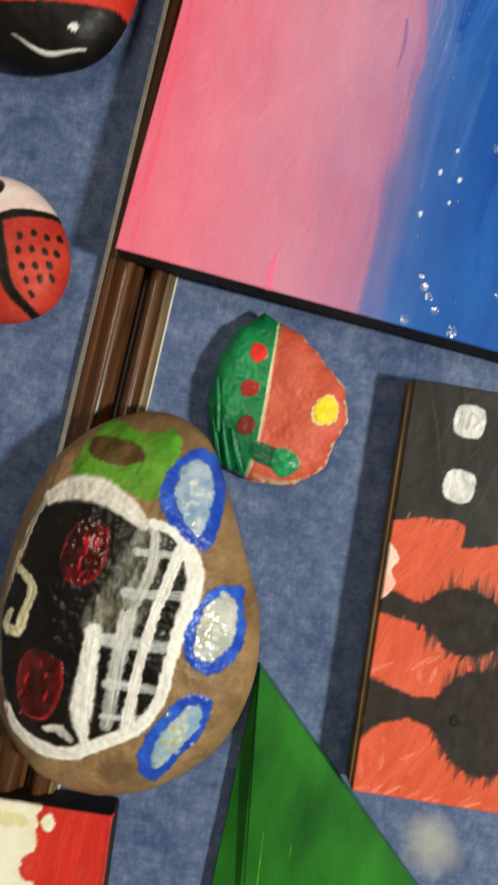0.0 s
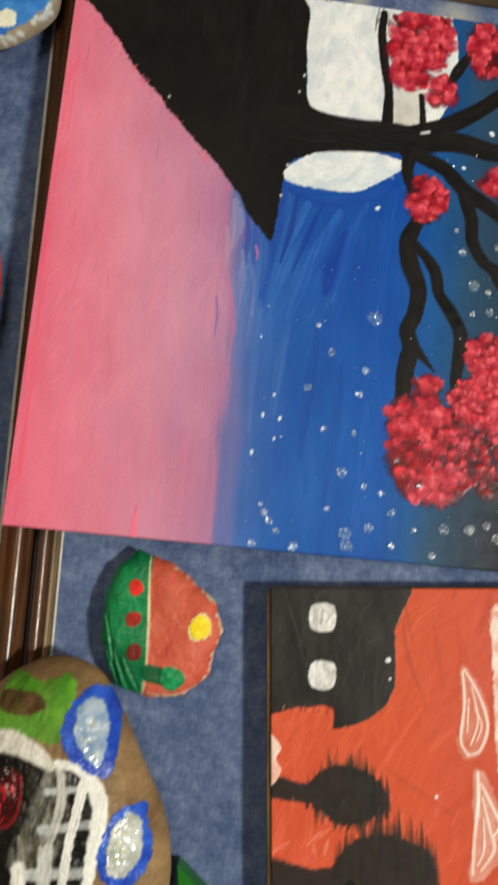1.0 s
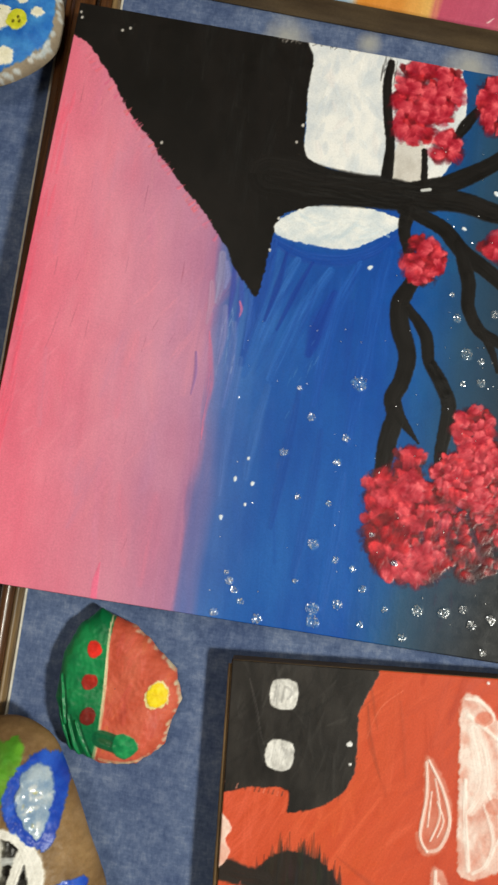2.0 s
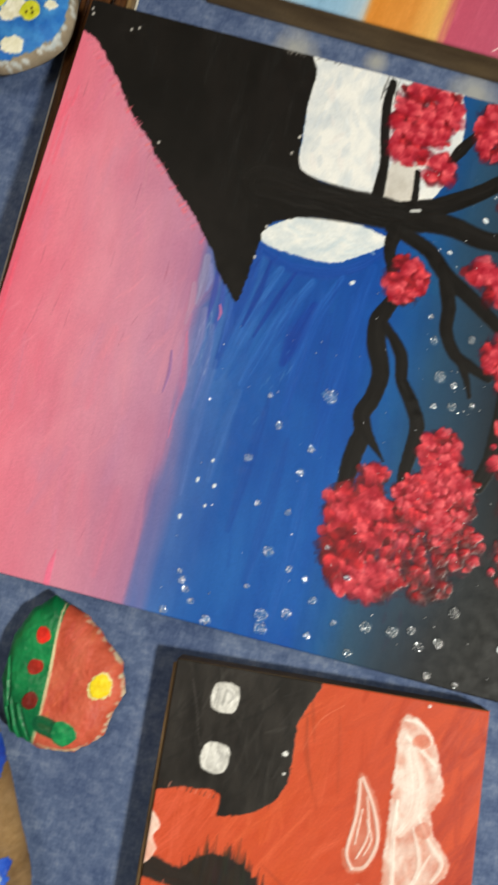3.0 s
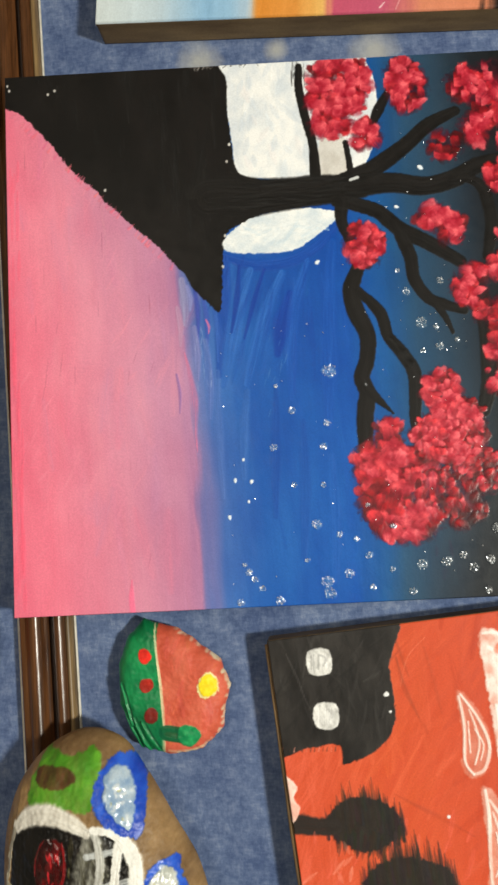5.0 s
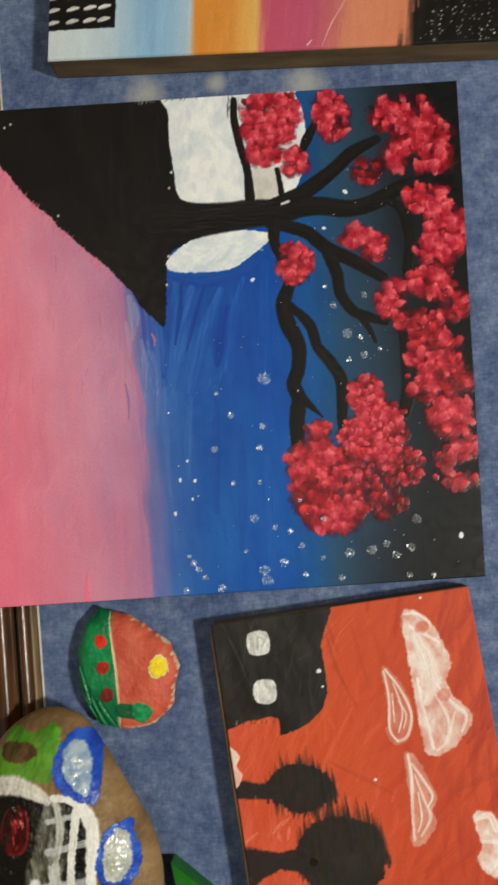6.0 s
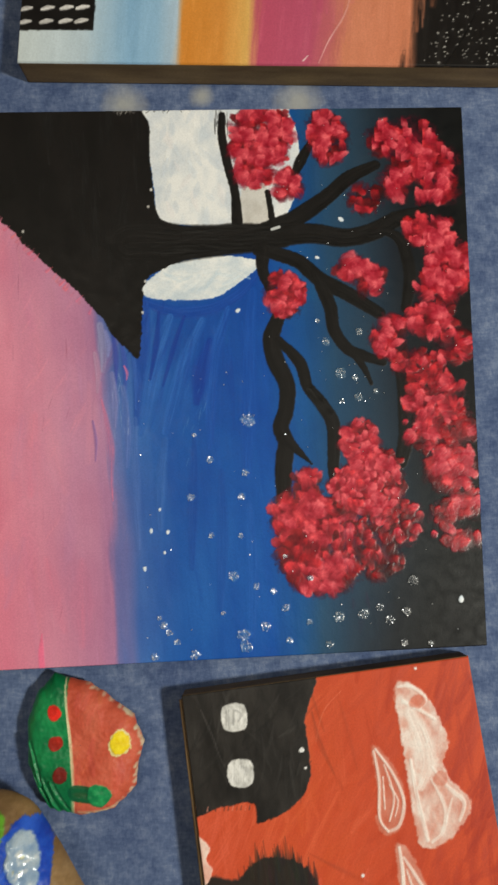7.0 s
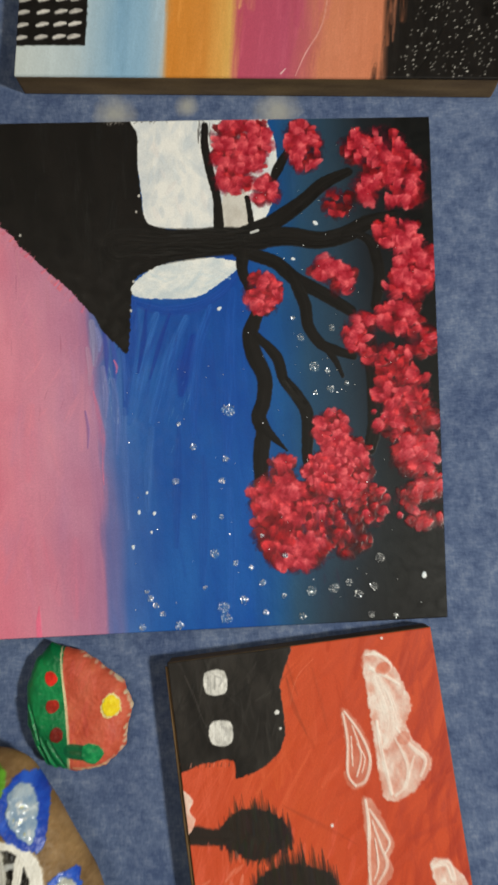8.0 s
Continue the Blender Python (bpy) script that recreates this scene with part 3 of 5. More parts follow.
# blue swept in arcs round the lower moon, then down and outwards
for pts, w, c, a in (([(124, 197), (142, 190), (162, 191), (178, 199), (190, 211)], [6, 9, 9, 8, 4], (18, 72, 166), 0.85), ([(126, 196), (125, 183), (122, 156), (119, 128)], [5, 9, 9, 5], (22, 72, 164), 0.85),
                     ([(139, 187), (131, 165), (125, 140), (121, 122)], [5, 10, 10, 4], (40, 98, 184), 0.8), ([(133, 190), (131, 172), (127, 152)], [2, 4.5, 2], (16, 56, 150), 0.75), ([(157, 184), (148, 165), (141, 145), (134, 122)], [5, 9, 9, 4], (38, 98, 186), 0.75),
                     ([(147, 187), (140, 168), (134, 148)], [2, 4, 1.5], (14, 56, 152), 0.7), ([(161, 172), (155, 152), (152, 138)], [6, 14, 5], (12, 58, 156), 0.75), ([(172, 190), (164, 168), (160, 140), (158, 112)], [5, 10, 9, 3], (26, 86, 180), 0.6),
                     ([(186, 200), (182, 170), (180, 130), (178, 96)], [5, 10, 12, 5], (20, 82, 176), 0.55), ([(150, 118), (148, 84), (146, 48)], [3, 8, 3], (18, 70, 158), 0.5), ([(134, 118), (131, 96), (130, 70)], [4, 8, 4], (56, 104, 182), 0.5),
                     ([(164, 100), (163, 64), (160, 26)], [3, 9, 4], (22, 76, 164), 0.45), ([(118, 130), (117, 100), (118, 60)], [4, 7, 4], (74, 110, 184), 0.5), ([(178, 80), (178, 44), (176, 12)], [4, 9, 5], (28, 90, 180), 0.4)):
    art.stroke(pts, w, c, min(1.0, a * 1.25), None, 0.3, 0.14, 0.5, 14, rnd.uniform(-14, 14), 0.2)
for i in range(34):
    x0 = rnd.uniform(124, 192)
    y0 = 203 - rnd.uniform(0, 60) - abs(x0 - 158) * 0.05
    out = (x0 - 172) * rnd.uniform(0.1, 0.4) - rnd.uniform(0, 3)
    s = rnd.uniform(12, 44)
    col = rnd.choice(((18, 66, 160), (30, 90, 182), (22, 82, 178), (14, 58, 150)))
    art.stroke([(x0, y0), (x0 + out * 0.4, y0 - s * 0.5), (x0 + out * 0.9, y0 - s)], [1.2, rnd.uniform(3, 6), 1.2], col, rnd.uniform(0.2, 0.5), None, 0.6, 0.1, 0.6, 10, rnd.uniform(-16, 16), 0.6)
for i in range(16):
    # dry pale scuffs where the weave shows through
    x, y = rnd.gauss(151, 5), rnd.gauss(134, 9)
    art.stroke([(x, y), (x - 1.5, y - rnd.uniform(3, 8))], [0.4, 0.9, 0.4], (112, 150, 204), rnd.uniform(0.2, 0.5), None, 0.9, 0.08, 0.6, 8)
for x, y, s, wide, c in ((100, 184, 26, 8, (146, 142, 184)), (103, 180, 14, 5, (128, 132, 190)), (107, 180, 30, 4.5, (60, 76, 168)), (112, 172, 26, 5, (56, 84, 174)), (118, 166, 30, 6, (46, 92, 180)),
                         (106, 156, 30, 6, (122, 126, 186)), (112, 148, 44, 7, (86, 112, 184)), (97, 168, 22, 5, (180, 140, 176)), (95, 130, 22, 2.6, (146, 108, 168)), (113, 160, 8, 2, (214, 112, 158))):
    art.stroke([(x, y), (x + 1.5, y - s * 0.5), (x + 1, y - s)], [wide * 0.6, wide, wide * 0.4], c, 1.0, None, 0.35, 0.16, 0.6, 12, 0, 0.25)
for i in range(22):
    x, y = rnd.uniform(106, 116), rnd.uniform(120, 160)
    art.stroke([(x, y), (x + rnd.gauss(0, 1), y - rnd.uniform(3, 9))], [0.5, 1.1, 0.4], (164, 176, 208), rnd.uniform(0.15, 0.45), None, 0.9, 0.1)
art.stroke([(100, 142), (102.5, 130), (104.5, 116), (104.5, 100), (105, 86)], [0.8, 4.0, 5.4, 3.0, 0.8], (232, 112, 146), 0.8, None, 0.5, 0.12, 0.6, 10, 0, 0.5)
art.stroke([(66, 18), (65.5, 8), (66, 1)], [0.5, 3.5, 4], (250, 104, 146), 0.8, None, 0.5, 0.14)

art.area([(-4, 298), (8, 291), (17, 282), (27, 270), (36, 257), (45, 247), (52, 241), (58, 233), (65, 226), (76, 215), (87, 205), (95, 195), (102, 187), (106, 179), (110, 174), (116, 168), (121, 164), (122.5, 174), (123.5, 186), (125, 203),
          (130, 212), (146, 219), (146, 241), (139, 244), (134, 249), (132, 264), (131, 285), (132, 318), (60, 322), (-4, 322)], (13, 11, 10), (21, 18, 17), CLIFF, 1.0, 0.5, 0.14, 14, 30, 1.0, False, 4)
for i in range(110):
    x, y = rnd.uniform(-2, 128), rnd.uniform(175, 316)
    if y > 322 - x * 1.12 and x < 126:
        s = rnd.uniform(10, 34)
        art.stroke([(x, y), (x + rnd.gauss(0, 3), min(y + s, 316))], [2, 5, 2], (17 + rnd.uniform(-5, 9),) * 3, 0.5, None, 0.8, 0.18)
for i in range(60):
    # pink fringe dragged over the cliff's edge
    t = rnd.random()
    x, y = 3 + 96 * t, 295 - 104 * t
    art.stroke([(x - 2.5, y - 2.5), (x + rnd.uniform(-1.5, 1.0), y + rnd.uniform(-1.4, 1.2))], [2.0, 0.6], (rnd.uniform(206, 240), rnd.uniform(100, 124), rnd.uniform(124, 148)), rnd.uniform(0.4, 0.9), None, 0.6, 0.16)
for x, y in ((30, 303), (26, 301), (131, 262), (129, 252), (126, 208), (124, 190), (2, 308), (3, 305), (58, 240)):
    art.dot(x, y, 0.7, 0.9, (180, 176, 172), (220, 218, 214), None, 0, 0.3, 0.4, 0.1)

art.area([(132, 318), (131.3, 300), (130.8, 282), (132.5, 263), (134, 248), (140, 242), (160, 239), (176, 238), (199, 238), (207, 244), (212, 253.5), (215.4, 266), (216.6, 282), (215.3, 296), (212, 306), (208, 318)], (210, 218, 227), (242, 243, 243), MOON_HI, 0.5, 0.5, 0.22, 9, 14)
art.area([(124.6, 204), (129, 210), (138.5, 216), (148, 219), (160.5, 221), (173, 221), (184, 219), (192, 216), (182.5, 208), (173, 201.3), (166.7, 197.7), (157.3, 196), (141.7, 196.5), (132.3, 197.5), (126.2, 199)], (208, 220, 230), (243, 245, 245), MOON_LO, 0.7, 0.5, 0.25, 8, 6, 1.0, False, 4, 1.6)
for i in range(60):
    x, y = rnd.uniform(136, 208), rnd.uniform(246, 312)
    art.stroke([(x, y), (x + rnd.gauss(0, 3), y - rnd.uniform(4, 12))], [2, 5, 2], rnd.choice(((216, 224, 232), (243, 244, 244), (200, 210, 222), (230, 227, 229))), 0.55, MOON_HI, 0.6, 0.26)
for i in range(20):
    x = rnd.uniform(132, 176)
    art.stroke([(x, 205 + rnd.uniform(-4, 9)), (x + 9, 207 + rnd.uniform(-4, 7))], [1.5, 3, 1.5], rnd.choice(((240, 244, 246), (200, 217, 230))), 0.5, MOON_LO, 0.5, 0.24)
art.area([(183, 262), (196, 262), (197, 240), (182, 240)], (196, 190, 182), (216, 212, 206), MOON_HI, 0.8, 0.8, 0.2, 5, 8, 0.85)
for i in range(46):
    # black dry-brush at the top rim and beside the moon
    x = rnd.uniform(112, 158)
    art.stroke([(x, 312.5 + rnd.uniform(-3, 1)), (x + rnd.gauss(0, 1.6), 311 + rnd.uniform(-3, 1))], [0.9, 0.5], (24, 22, 21) if x > 132 else (150, 146, 142), 0.8, None, 0.8, 0.12)
for i in range(30):
    x = rnd.gauss(171.5, 2.4)
    art.stroke([(x, 311 - rnd.uniform(0, 14)), (x + rnd.gauss(0, 1.2), 303 - rnd.uniform(0, 14))], [1.6, 0.8], (18, 16, 15), 0.8, TREE, 0.9, 0.14)

BARK = (19, 17, 16)
for pts, w in (([(118, 231), (127, 231), (141, 229.5), (160, 230), (186, 231), (204, 231)], [26, 27, 22, 20, 18.5, 14]),
               ([(132, 246), (138, 241), (146, 238)], [2, 4, 5]),
               ([(192, 234), (203, 238), (213, 242), (231, 254), (244.5, 265), (260, 272)], [11, 11, 11, 9.5, 9, 6]),
               ([(198, 231), (212, 232.5), (224, 232), (240, 229), (256, 232), (270, 239), (286, 243)], [15, 13.5, 12.5, 11.5, 11.5, 10, 6]),
               ([(254, 231), (264, 231.5), (271, 226), (274, 216), (275, 203), (271, 186)], [4, 6, 7.5, 8, 8, 5.5]),
               ([(190, 224), (199, 221.5), (212.5, 216), (223.5, 205.5), (239, 196), (256, 184)], [8, 9, 9.5, 9.5, 9, 7.5]),
               ([(221, 209), (228.5, 190), (230, 176), (237, 164.5), (246, 160), (256, 156)], [6, 8.5, 8, 7.5, 7, 5]),
               ([(237, 165), (245, 154), (249, 144)], [4, 4.5, 2]),
               ([(193, 224), (192, 212), (196.5, 199), (200, 187), (195, 173), (196.5, 160), (202, 146), (201, 132), (197.5, 122), (200, 113), (198, 101), (197, 80)], [9, 7, 6, 8, 10.5, 11, 10, 9.5, 9.5, 10.5, 10, 8]),
               ([(199, 171), (210, 157.5), (213.5, 144), (220.5, 134.5), (226.5, 121), (225, 98), (226, 86)], [5, 7.5, 7, 8, 8.5, 7, 6]),
               ([(200, 116), (206, 109), (213.5, 101)], [7, 4.5, 1]),
               ([(173, 306), (172.5, 293), (175.5, 273), (178.5, 259), (179, 240)], [4, 5.5, 5.5, 5.5, 7]),
               ([(197, 258), (198, 251), (199, 240)], [3.5, 3.6, 4.5]),
               ([(211, 264), (217, 276), (224, 288)], [3, 7, 4]),
               ([(262, 178), (268, 150), (267, 118), (262, 100)], [8, 12, 11, 8])):
    art.stroke(pts, w, BARK, 1.0, TREE, 0.1, 0.12, 0.16, 5, 4, 0, 8, 0.3)
    # paler grey along each limb: the sheen of the black, put into its colour
    art.stroke([(x + 0.1 * w[0], y + 0.1 * w[0]) for x, y in pts], [k * 0.4 for k in w], (33, 30, 29), 0.5, None, 0.75, 0.1, 0.95, 7)
for i in range(70):
    x, y = rnd.uniform(128, 200), rnd.uniform(222, 239)
    art.stroke([(x, y), (x + rnd.uniform(4, 16), y + rnd.gauss(0, 0.8))], [0.8, 2.4, 0.6], (rnd.choice((12, 24, 34)),) * 3, 0.5, None, 0.7, 0.22, 0.5, 5)
GLOSSY_BARK = art.layer("glossy_bark", ACRYLIC_GLOSS, "wet-looking black stroke")
art.stroke([(214.5, 142), (218.8, 135.5), (224, 128)], [6, 7, 6.5], (6, 5, 5), 0.95, GLOSSY_BARK, 0.2, 0.12)
art.stroke([(198.5, 235.6), (202.6, 236.8)], [2.0, 2.2], (222, 226, 228), 0.95, None, 0.2, 0.25)

# blossom in bunches: each a set of (across, up, half width, half height, dabs, dab size, brightness)
BUNCHES = (((195, 291, 19, 19, 78, 8.2, 0.92), (189, 271, 12, 9, 20, 7.5, 0.98), (209, 262, 9, 9, 11, 8.0, 1.05)),
           ((233, 290, 12, 17, 46, 7.4, 0.85),),
           ((281, 284, 18, 17, 24, 9.4, 0.98), (266, 288, 11, 10, 10, 9.0, 0.95), (295, 271, 14, 12, 17, 9.4, 0.92), (270, 260, 11, 8, 10, 10.5, 1.05), (294, 254, 12, 7, 11, 9.5, 0.95)),
           ((252, 252, 10, 9, 9, 8.0, 0.42),),
           ((288, 231, 14, 10, 22, 8.6, 0.92), (297, 213, 13, 17, 36, 8.8, 0.95), (291, 198, 14, 10, 20, 8.4, 0.92)),
           ((243, 211, 9, 8, 11, 9.0, 0.98), (252, 203, 8, 8, 8, 9.0, 0.95)),
           ((204, 197, 11, 13, 46, 6.8, 0.8),),
           ((261, 170, 10, 12, 20, 7.6, 0.88), (284, 179, 15, 9, 24, 8.4, 0.9), (297, 164, 11, 11, 18, 7.5, 0.64), (276, 154, 15, 9, 30, 6.6, 0.64)),
           ((284, 133, 17, 17, 48, 8.4, 0.72), (295, 117, 10, 13, 18, 8.5, 0.62), (275, 113, 9, 8, 13, 8.0, 0.64)),
           ((290, 95, 14, 12, 22, 9.6, 0.75), (283, 99, 8, 8, 9, 9.6, 1.0), (296, 76, 9, 9, 14, 8.5, 0.64), (284, 70, 7, 8, 10, 8.0, 0.62), (293, 57, 11, 6, 11, 7.5, 0.66)),
           ((210, 89, 8, 9, 14, 8.4, 0.8), (206, 70, 17, 18, 52, 9.2, 0.76), (221, 66, 14, 16, 30, 8.0, 0.76), (216, 43, 18, 12, 38, 8.6, 0.84), (202, 53, 11, 11, 16, 8.5, 0.64)),
           ((240, 113, 11, 12, 42, 6.2, 0.92), (246, 90, 17, 19, 120, 6.4, 0.85), (231, 86, 9, 13, 36, 5.8, 0.78), (258, 68, 14, 13, 34, 6.2, 0.62), (247, 47, 13, 11, 18, 6.4, 0.5), (235, 59, 13, 11, 26, 6.0, 0.55)))
BUNCH_LAYERS = [art.layer("blossom", ACRYLIC_GLOSS, "thick crimson dabs of blossom") for _ in BUNCHES]
for bunch, lab in zip(BUNCHES, BUNCH_LAYERS):
    for cx, cy, rx, ry, n, size, bright in bunch:
        art.dot(cx, cy, rx * 0.96, ry * 0.96, (44, 8, 20), (122, 16, 38), lab, 0, 3.5, 4.0, 0.12, 0.72 if bright > 0.4 else 0.4, 11, 0.1, 0.4, 7.0)
for bunch, lab in zip(BUNCHES, BUNCH_LAYERS):
    for late in range(3):
        for cx, cy, rx, ry, n, size, bright in bunch:
            # dull dabs below, the brightest few on top
            for i in range(int(n * (0.65, 0.55, 0.6)[late])):
                a, q = rnd.uniform(0, 6.283), math.sqrt(rnd.random())
                x, y = cx + (rx - 1) * q * math.cos(a), cy + (ry - 1) * q * math.sin(a)
                lum = min(1.26, (0.2 + 0.8 * bright) * (0.66, 1.08, 1.5)[late] * rnd.uniform(0.76, 1.18))
                if late == 2 and bright < 0.7:
                    lum *= rnd.choice((0.7, 0.9, 1.25))
                hot = max(0.0, lum - 0.7)
                hi = (min(254, 252 * lum + 16), min(124, 44 * lum + 100 * hot), min(128, 58 * lum + 84 * hot))
                lo = (120 * lum, 8 * lum, 28 * lum)
                s = size * rnd.uniform(0.44, 0.72)
                art.petal(x, y, s * 1.1, s * rnd.uniform(0.45, 0.85), rnd.gauss(1.2, 1.4), hi, lo, rnd.uniform(0.8, 1.0), rnd.uniform(0.1, 0.26), lab)
for x, y, r in ((266, 122, 2.0), (266, 114, 2.2), (271, 118, 1.8), (277, 60, 2.4), (257, 62, 2.5), (232, 50, 1.6)):
    art.petal(x, y, r * 1.2, r, 1.2, (238, 62, 84), (150, 16, 40), 1.0, 0.3, BUNCH_LAYERS[0])
for i in range(26):
    # the thin violet smear between the two lowest bunches
    x, y = rnd.gauss(232, 4), rnd.gauss(56, 12)
    art.stroke([(x, y), (x + rnd.gauss(0, 1.5), y - rnd.uniform(4, 10))], [1.5, 4, 1.5], (66, 32, 62), rnd.uniform(0.15, 0.4), None, 0.8, 0.04, 0.9, 8)

for x, y, r in ((130, 80, 1.0), (125, 69, 1.3), (134, 68, 1.3), (132, 57, 1.0), (121, 49, 1.4), (177, 189, 1.5), (238, 240, 1.8), (223, 218, 1.3), (289, 25, 2.0)):
    art.dot(x, y, r, 0.72 * r, (224, 236, 248), (250, 252, 255), art.layer("star", ACRYLIC_GLOSS, "white dab"), 1.0 - x * 0.02, 0.25, 0.35, 0.3, 1.0, 6, 0.2)
GLINTS = ((180, 127, 4), (158, 106, 2), (177, 98, 2), (147, 86, 2.2), (174, 85, 2), (157, 65, 1.6), (173, 64, 1.5), (168, 43, 2.6), (180, 37, 1.8), (189, 34, 1.6), (195, 25, 2.0), (184, 16, 2.6), (172, 12, 3.2),
          (173, 6, 3.2), (146, 3, 2.4), (125, 3, 2.0), (196, 8, 1.6), (207, 17, 1.4), (223, 19, 2.6), (236, 20, 2.8), (245, 23, 2.0), (250, 16, 2.4), (259, 20, 2.4), (264, 36, 2.8))
MORE_GLINTS = ((217, 5, 2), (257, 4, 1.8), (271, 3, 1.5), (225, 169, 2.2), (244, 174, 2.0), (232, 151, 3.2), (240, 148, 1.6), (232, 135, 1.4), (241, 137, 2.2), (251, 140, 1.4), (221, 181, 1.2), (130, 19, 2), (133, 15, 1.8), (137, 10, 1.6), (128, 23, 1.2), (150, 120, 1.2), (162, 24, 1.2), (209, 40, 1.4), (196, 52, 1.2))
for x, y, r in GLINTS + MORE_GLINTS:
    # a drop of dried glue with glitter in it
    art.dot(x, y, r, r * 0.9, sky(x, y) * 0.75 + 44, sky(x, y) * 0.55 + 110, art.layer("glue_drop", GLAZE, "clear drop of glue with glitter"), 0, 0.5, 0.7, 0.35, 0.75, 8, 0.2, 0.5, 1.4)
hang(art, tilt, night)


def flakes(spots, seed):
    """Silver flakes scattered in loose drops of glue."""
    pick = random.Random(seed)
    bm = bmesh.new()
    for x, y, r, n in spots:
        for _ in range(n):
            a, d = pick.uniform(0, 6.283), r * math.sqrt(pick.random())
            px, py, s = x + d * math.cos(a), y + d * math.sin(a), pick.uniform(0.0001, 0.0003)
            m = Matrix.Translation((px, py, on(px, py) + 0.0008)) @ pose(0, 0, 0, pick.uniform(-28, 28), pick.uniform(-28, 28), pick.uniform(0, 360)).to_4x4()
            bm.faces.new([bm.verts.new(m @ Vector((s * math.cos(t), s * math.sin(t), 0))) for t in (0.3, 1.6, 2.7, 4.0, 5.2)])
    return bm


spots = [(x / 1000, y / 1000, r / 1000, int(13 * r + 6)) for x, y, r in GLINTS + MORE_GLINTS]
loose = random.Random(5)
spots += [(loose.uniform(0.12, 0.29), loose.uniform(0.006, 0.16), 0.0003, 2) for _ in range(46)]
# flakes added over the blossom as its small specular glints
spots += [(loose.uniform(0.19, 0.30), loose.uniform(0.05, 0.30), 0.0003, 2) for _ in range(70)]
part("glitter", flakes(spots, 8), GLITTER, night, "silver glitter flakes and added glints on the blossom", "stuff", False)


# ---- red dusk canvas ----
def face_b(x, y):
    return 0.017 + 0 * x


dusk = thing("canvas_painting", (0.137, -0.195, 0.0), "small orange-red canvas with black trees and clouds on blue felt", "painting")
BQUAD = [(153.1, -195.3), (306.8, -181.3), (290.7, -4.8), (137, -18.8)]
part("canvas", slab(mm(BQUAD), face_b, 0.017, 0.001), [SIDE_BROWN, SIDE_BROWN], dusk, "stretched canvas with bare brown edges", smooth=False)
art = canvas_paint(BQUAD, 0.5, (208, 82, 50), 5)
art.layer("sky", ACRYLIC, "orange-red brushed sky")
BLOCK, PATCH = art.layer("block", ACRYLIC, "charcoal painted block"), art.layer("pink_patch", ACRYLIC, "pinkish white patch")
CLOUDS = [art.layer("cloud", ACRYLIC, "thin white painted cloud") for _ in range(4)]
TREES = [art.layer("tree", ACRYLIC_MATTE, "soot-grey painted tree") for _ in range(2)]
rnd = art.rnd


def dusk_sky(x, y):
    u = min(1, max(0, (x - 137 - (-y) * 0.09) / 154))
    return np.array([np.interp(u, (0, 0.35, 0.6, 1), c) for c in ((226, 220, 200, 164), (98, 96, 78, 54), (72, 56, 48, 42))])


for i in range(700):
    x, y = rnd.uniform(136, 308), rnd.uniform(-198, 0)
    s = rnd.uniform(15, 55)
    t = rnd.gauss(1.2, 0.35)
    art.stroke([(x - s / 2 * math.cos(t), y - s / 2 * math.sin(t)), (x, y + rnd.gauss(0, 1)), (x + s / 2 * math.cos(t), y + s / 2 * math.sin(t))], [3, rnd.uniform(4, 9), 2.5], dusk_sky(x, y) + rnd.gauss(0, 7), rnd.uniform(0.3, 0.7), None, 0.7, 0.03, 0.5, 8, 0, 0.5, 4)
for i in range(30):
    x, y = rnd.uniform(150, 240), rnd.uniform(-190, -120)
    art.stroke([(x, y), (x + 3, y + rnd.uniform(5, 14))], [2, 4, 1.5], (226, 96, 76), 0.5, None, 0.7, 0.08)
for pts, c in (([(206, -30), (209, -45), (216, -62)], (110, 52, 36)), ([(206, -20), (212, -40)], (140, 60, 38)), ([(200, -100), (222, -112), (240, -122)], (150, 62, 44)), ([(216, -62), (220, -70)], (170, 66, 42)), ([(221, -25), (228, -60)], (168, 66, 40))):
    art.stroke(pts, [1.5, 4, 1], c, 0.45, None, 0.8, 0.06, 0.8)
art.stroke([(207, -46), (212, -30), (222, -20)], [0.4, 0.7, 0.4], (240, 140, 110), 0.6, None, 0.7, 0.05)
art.area([(136, -17), (170, -15), (207, -10), (206, -22), (202, -35), (203.5, -50), (203, -64), (196, -75), (186, -81), (176, -84.5), (173.8, -84), (173.3, -74.5), (155, -76), (140, -78.5), (137, -48)], (34, 32, 31), (54, 51, 49), BLOCK, 0.8, 0.6, 0.12, 8, 20, 1.0, False, 4)
for i in range(150):
    x, y = rnd.uniform(139, 203), rnd.uniform(-76, -18)
    if x > 198 or (x < 172 and y < -70):
        continue
    s, t = rnd.uniform(6, 22), rnd.gauss(1.3, 0.5)
    c = rnd.choice((24, 32, 44, 58, 70))
    art.stroke([(x, y), (x + s * 0.5 * math.cos(t), min(-16, y + s * 0.5 * math.sin(t))), (x + s * math.cos(t) * 0.8, min(-16, y + s * math.sin(t)))], [1, 2.6, 0.8], (c, c * 0.97, c * 0.95), rnd.uniform(0.3, 0.6), None, 0.9, 0.13, 0.5, 8)
for i in range(14):
    art.stroke([(142 + i * 2.2, -77.5), (142.5 + i * 2.2, -75.5)], [1.0, 0.6], (236, 150, 130) if i % 3 == 0 else (70, 50, 44), 0.7, None, 0.6, 0.1)
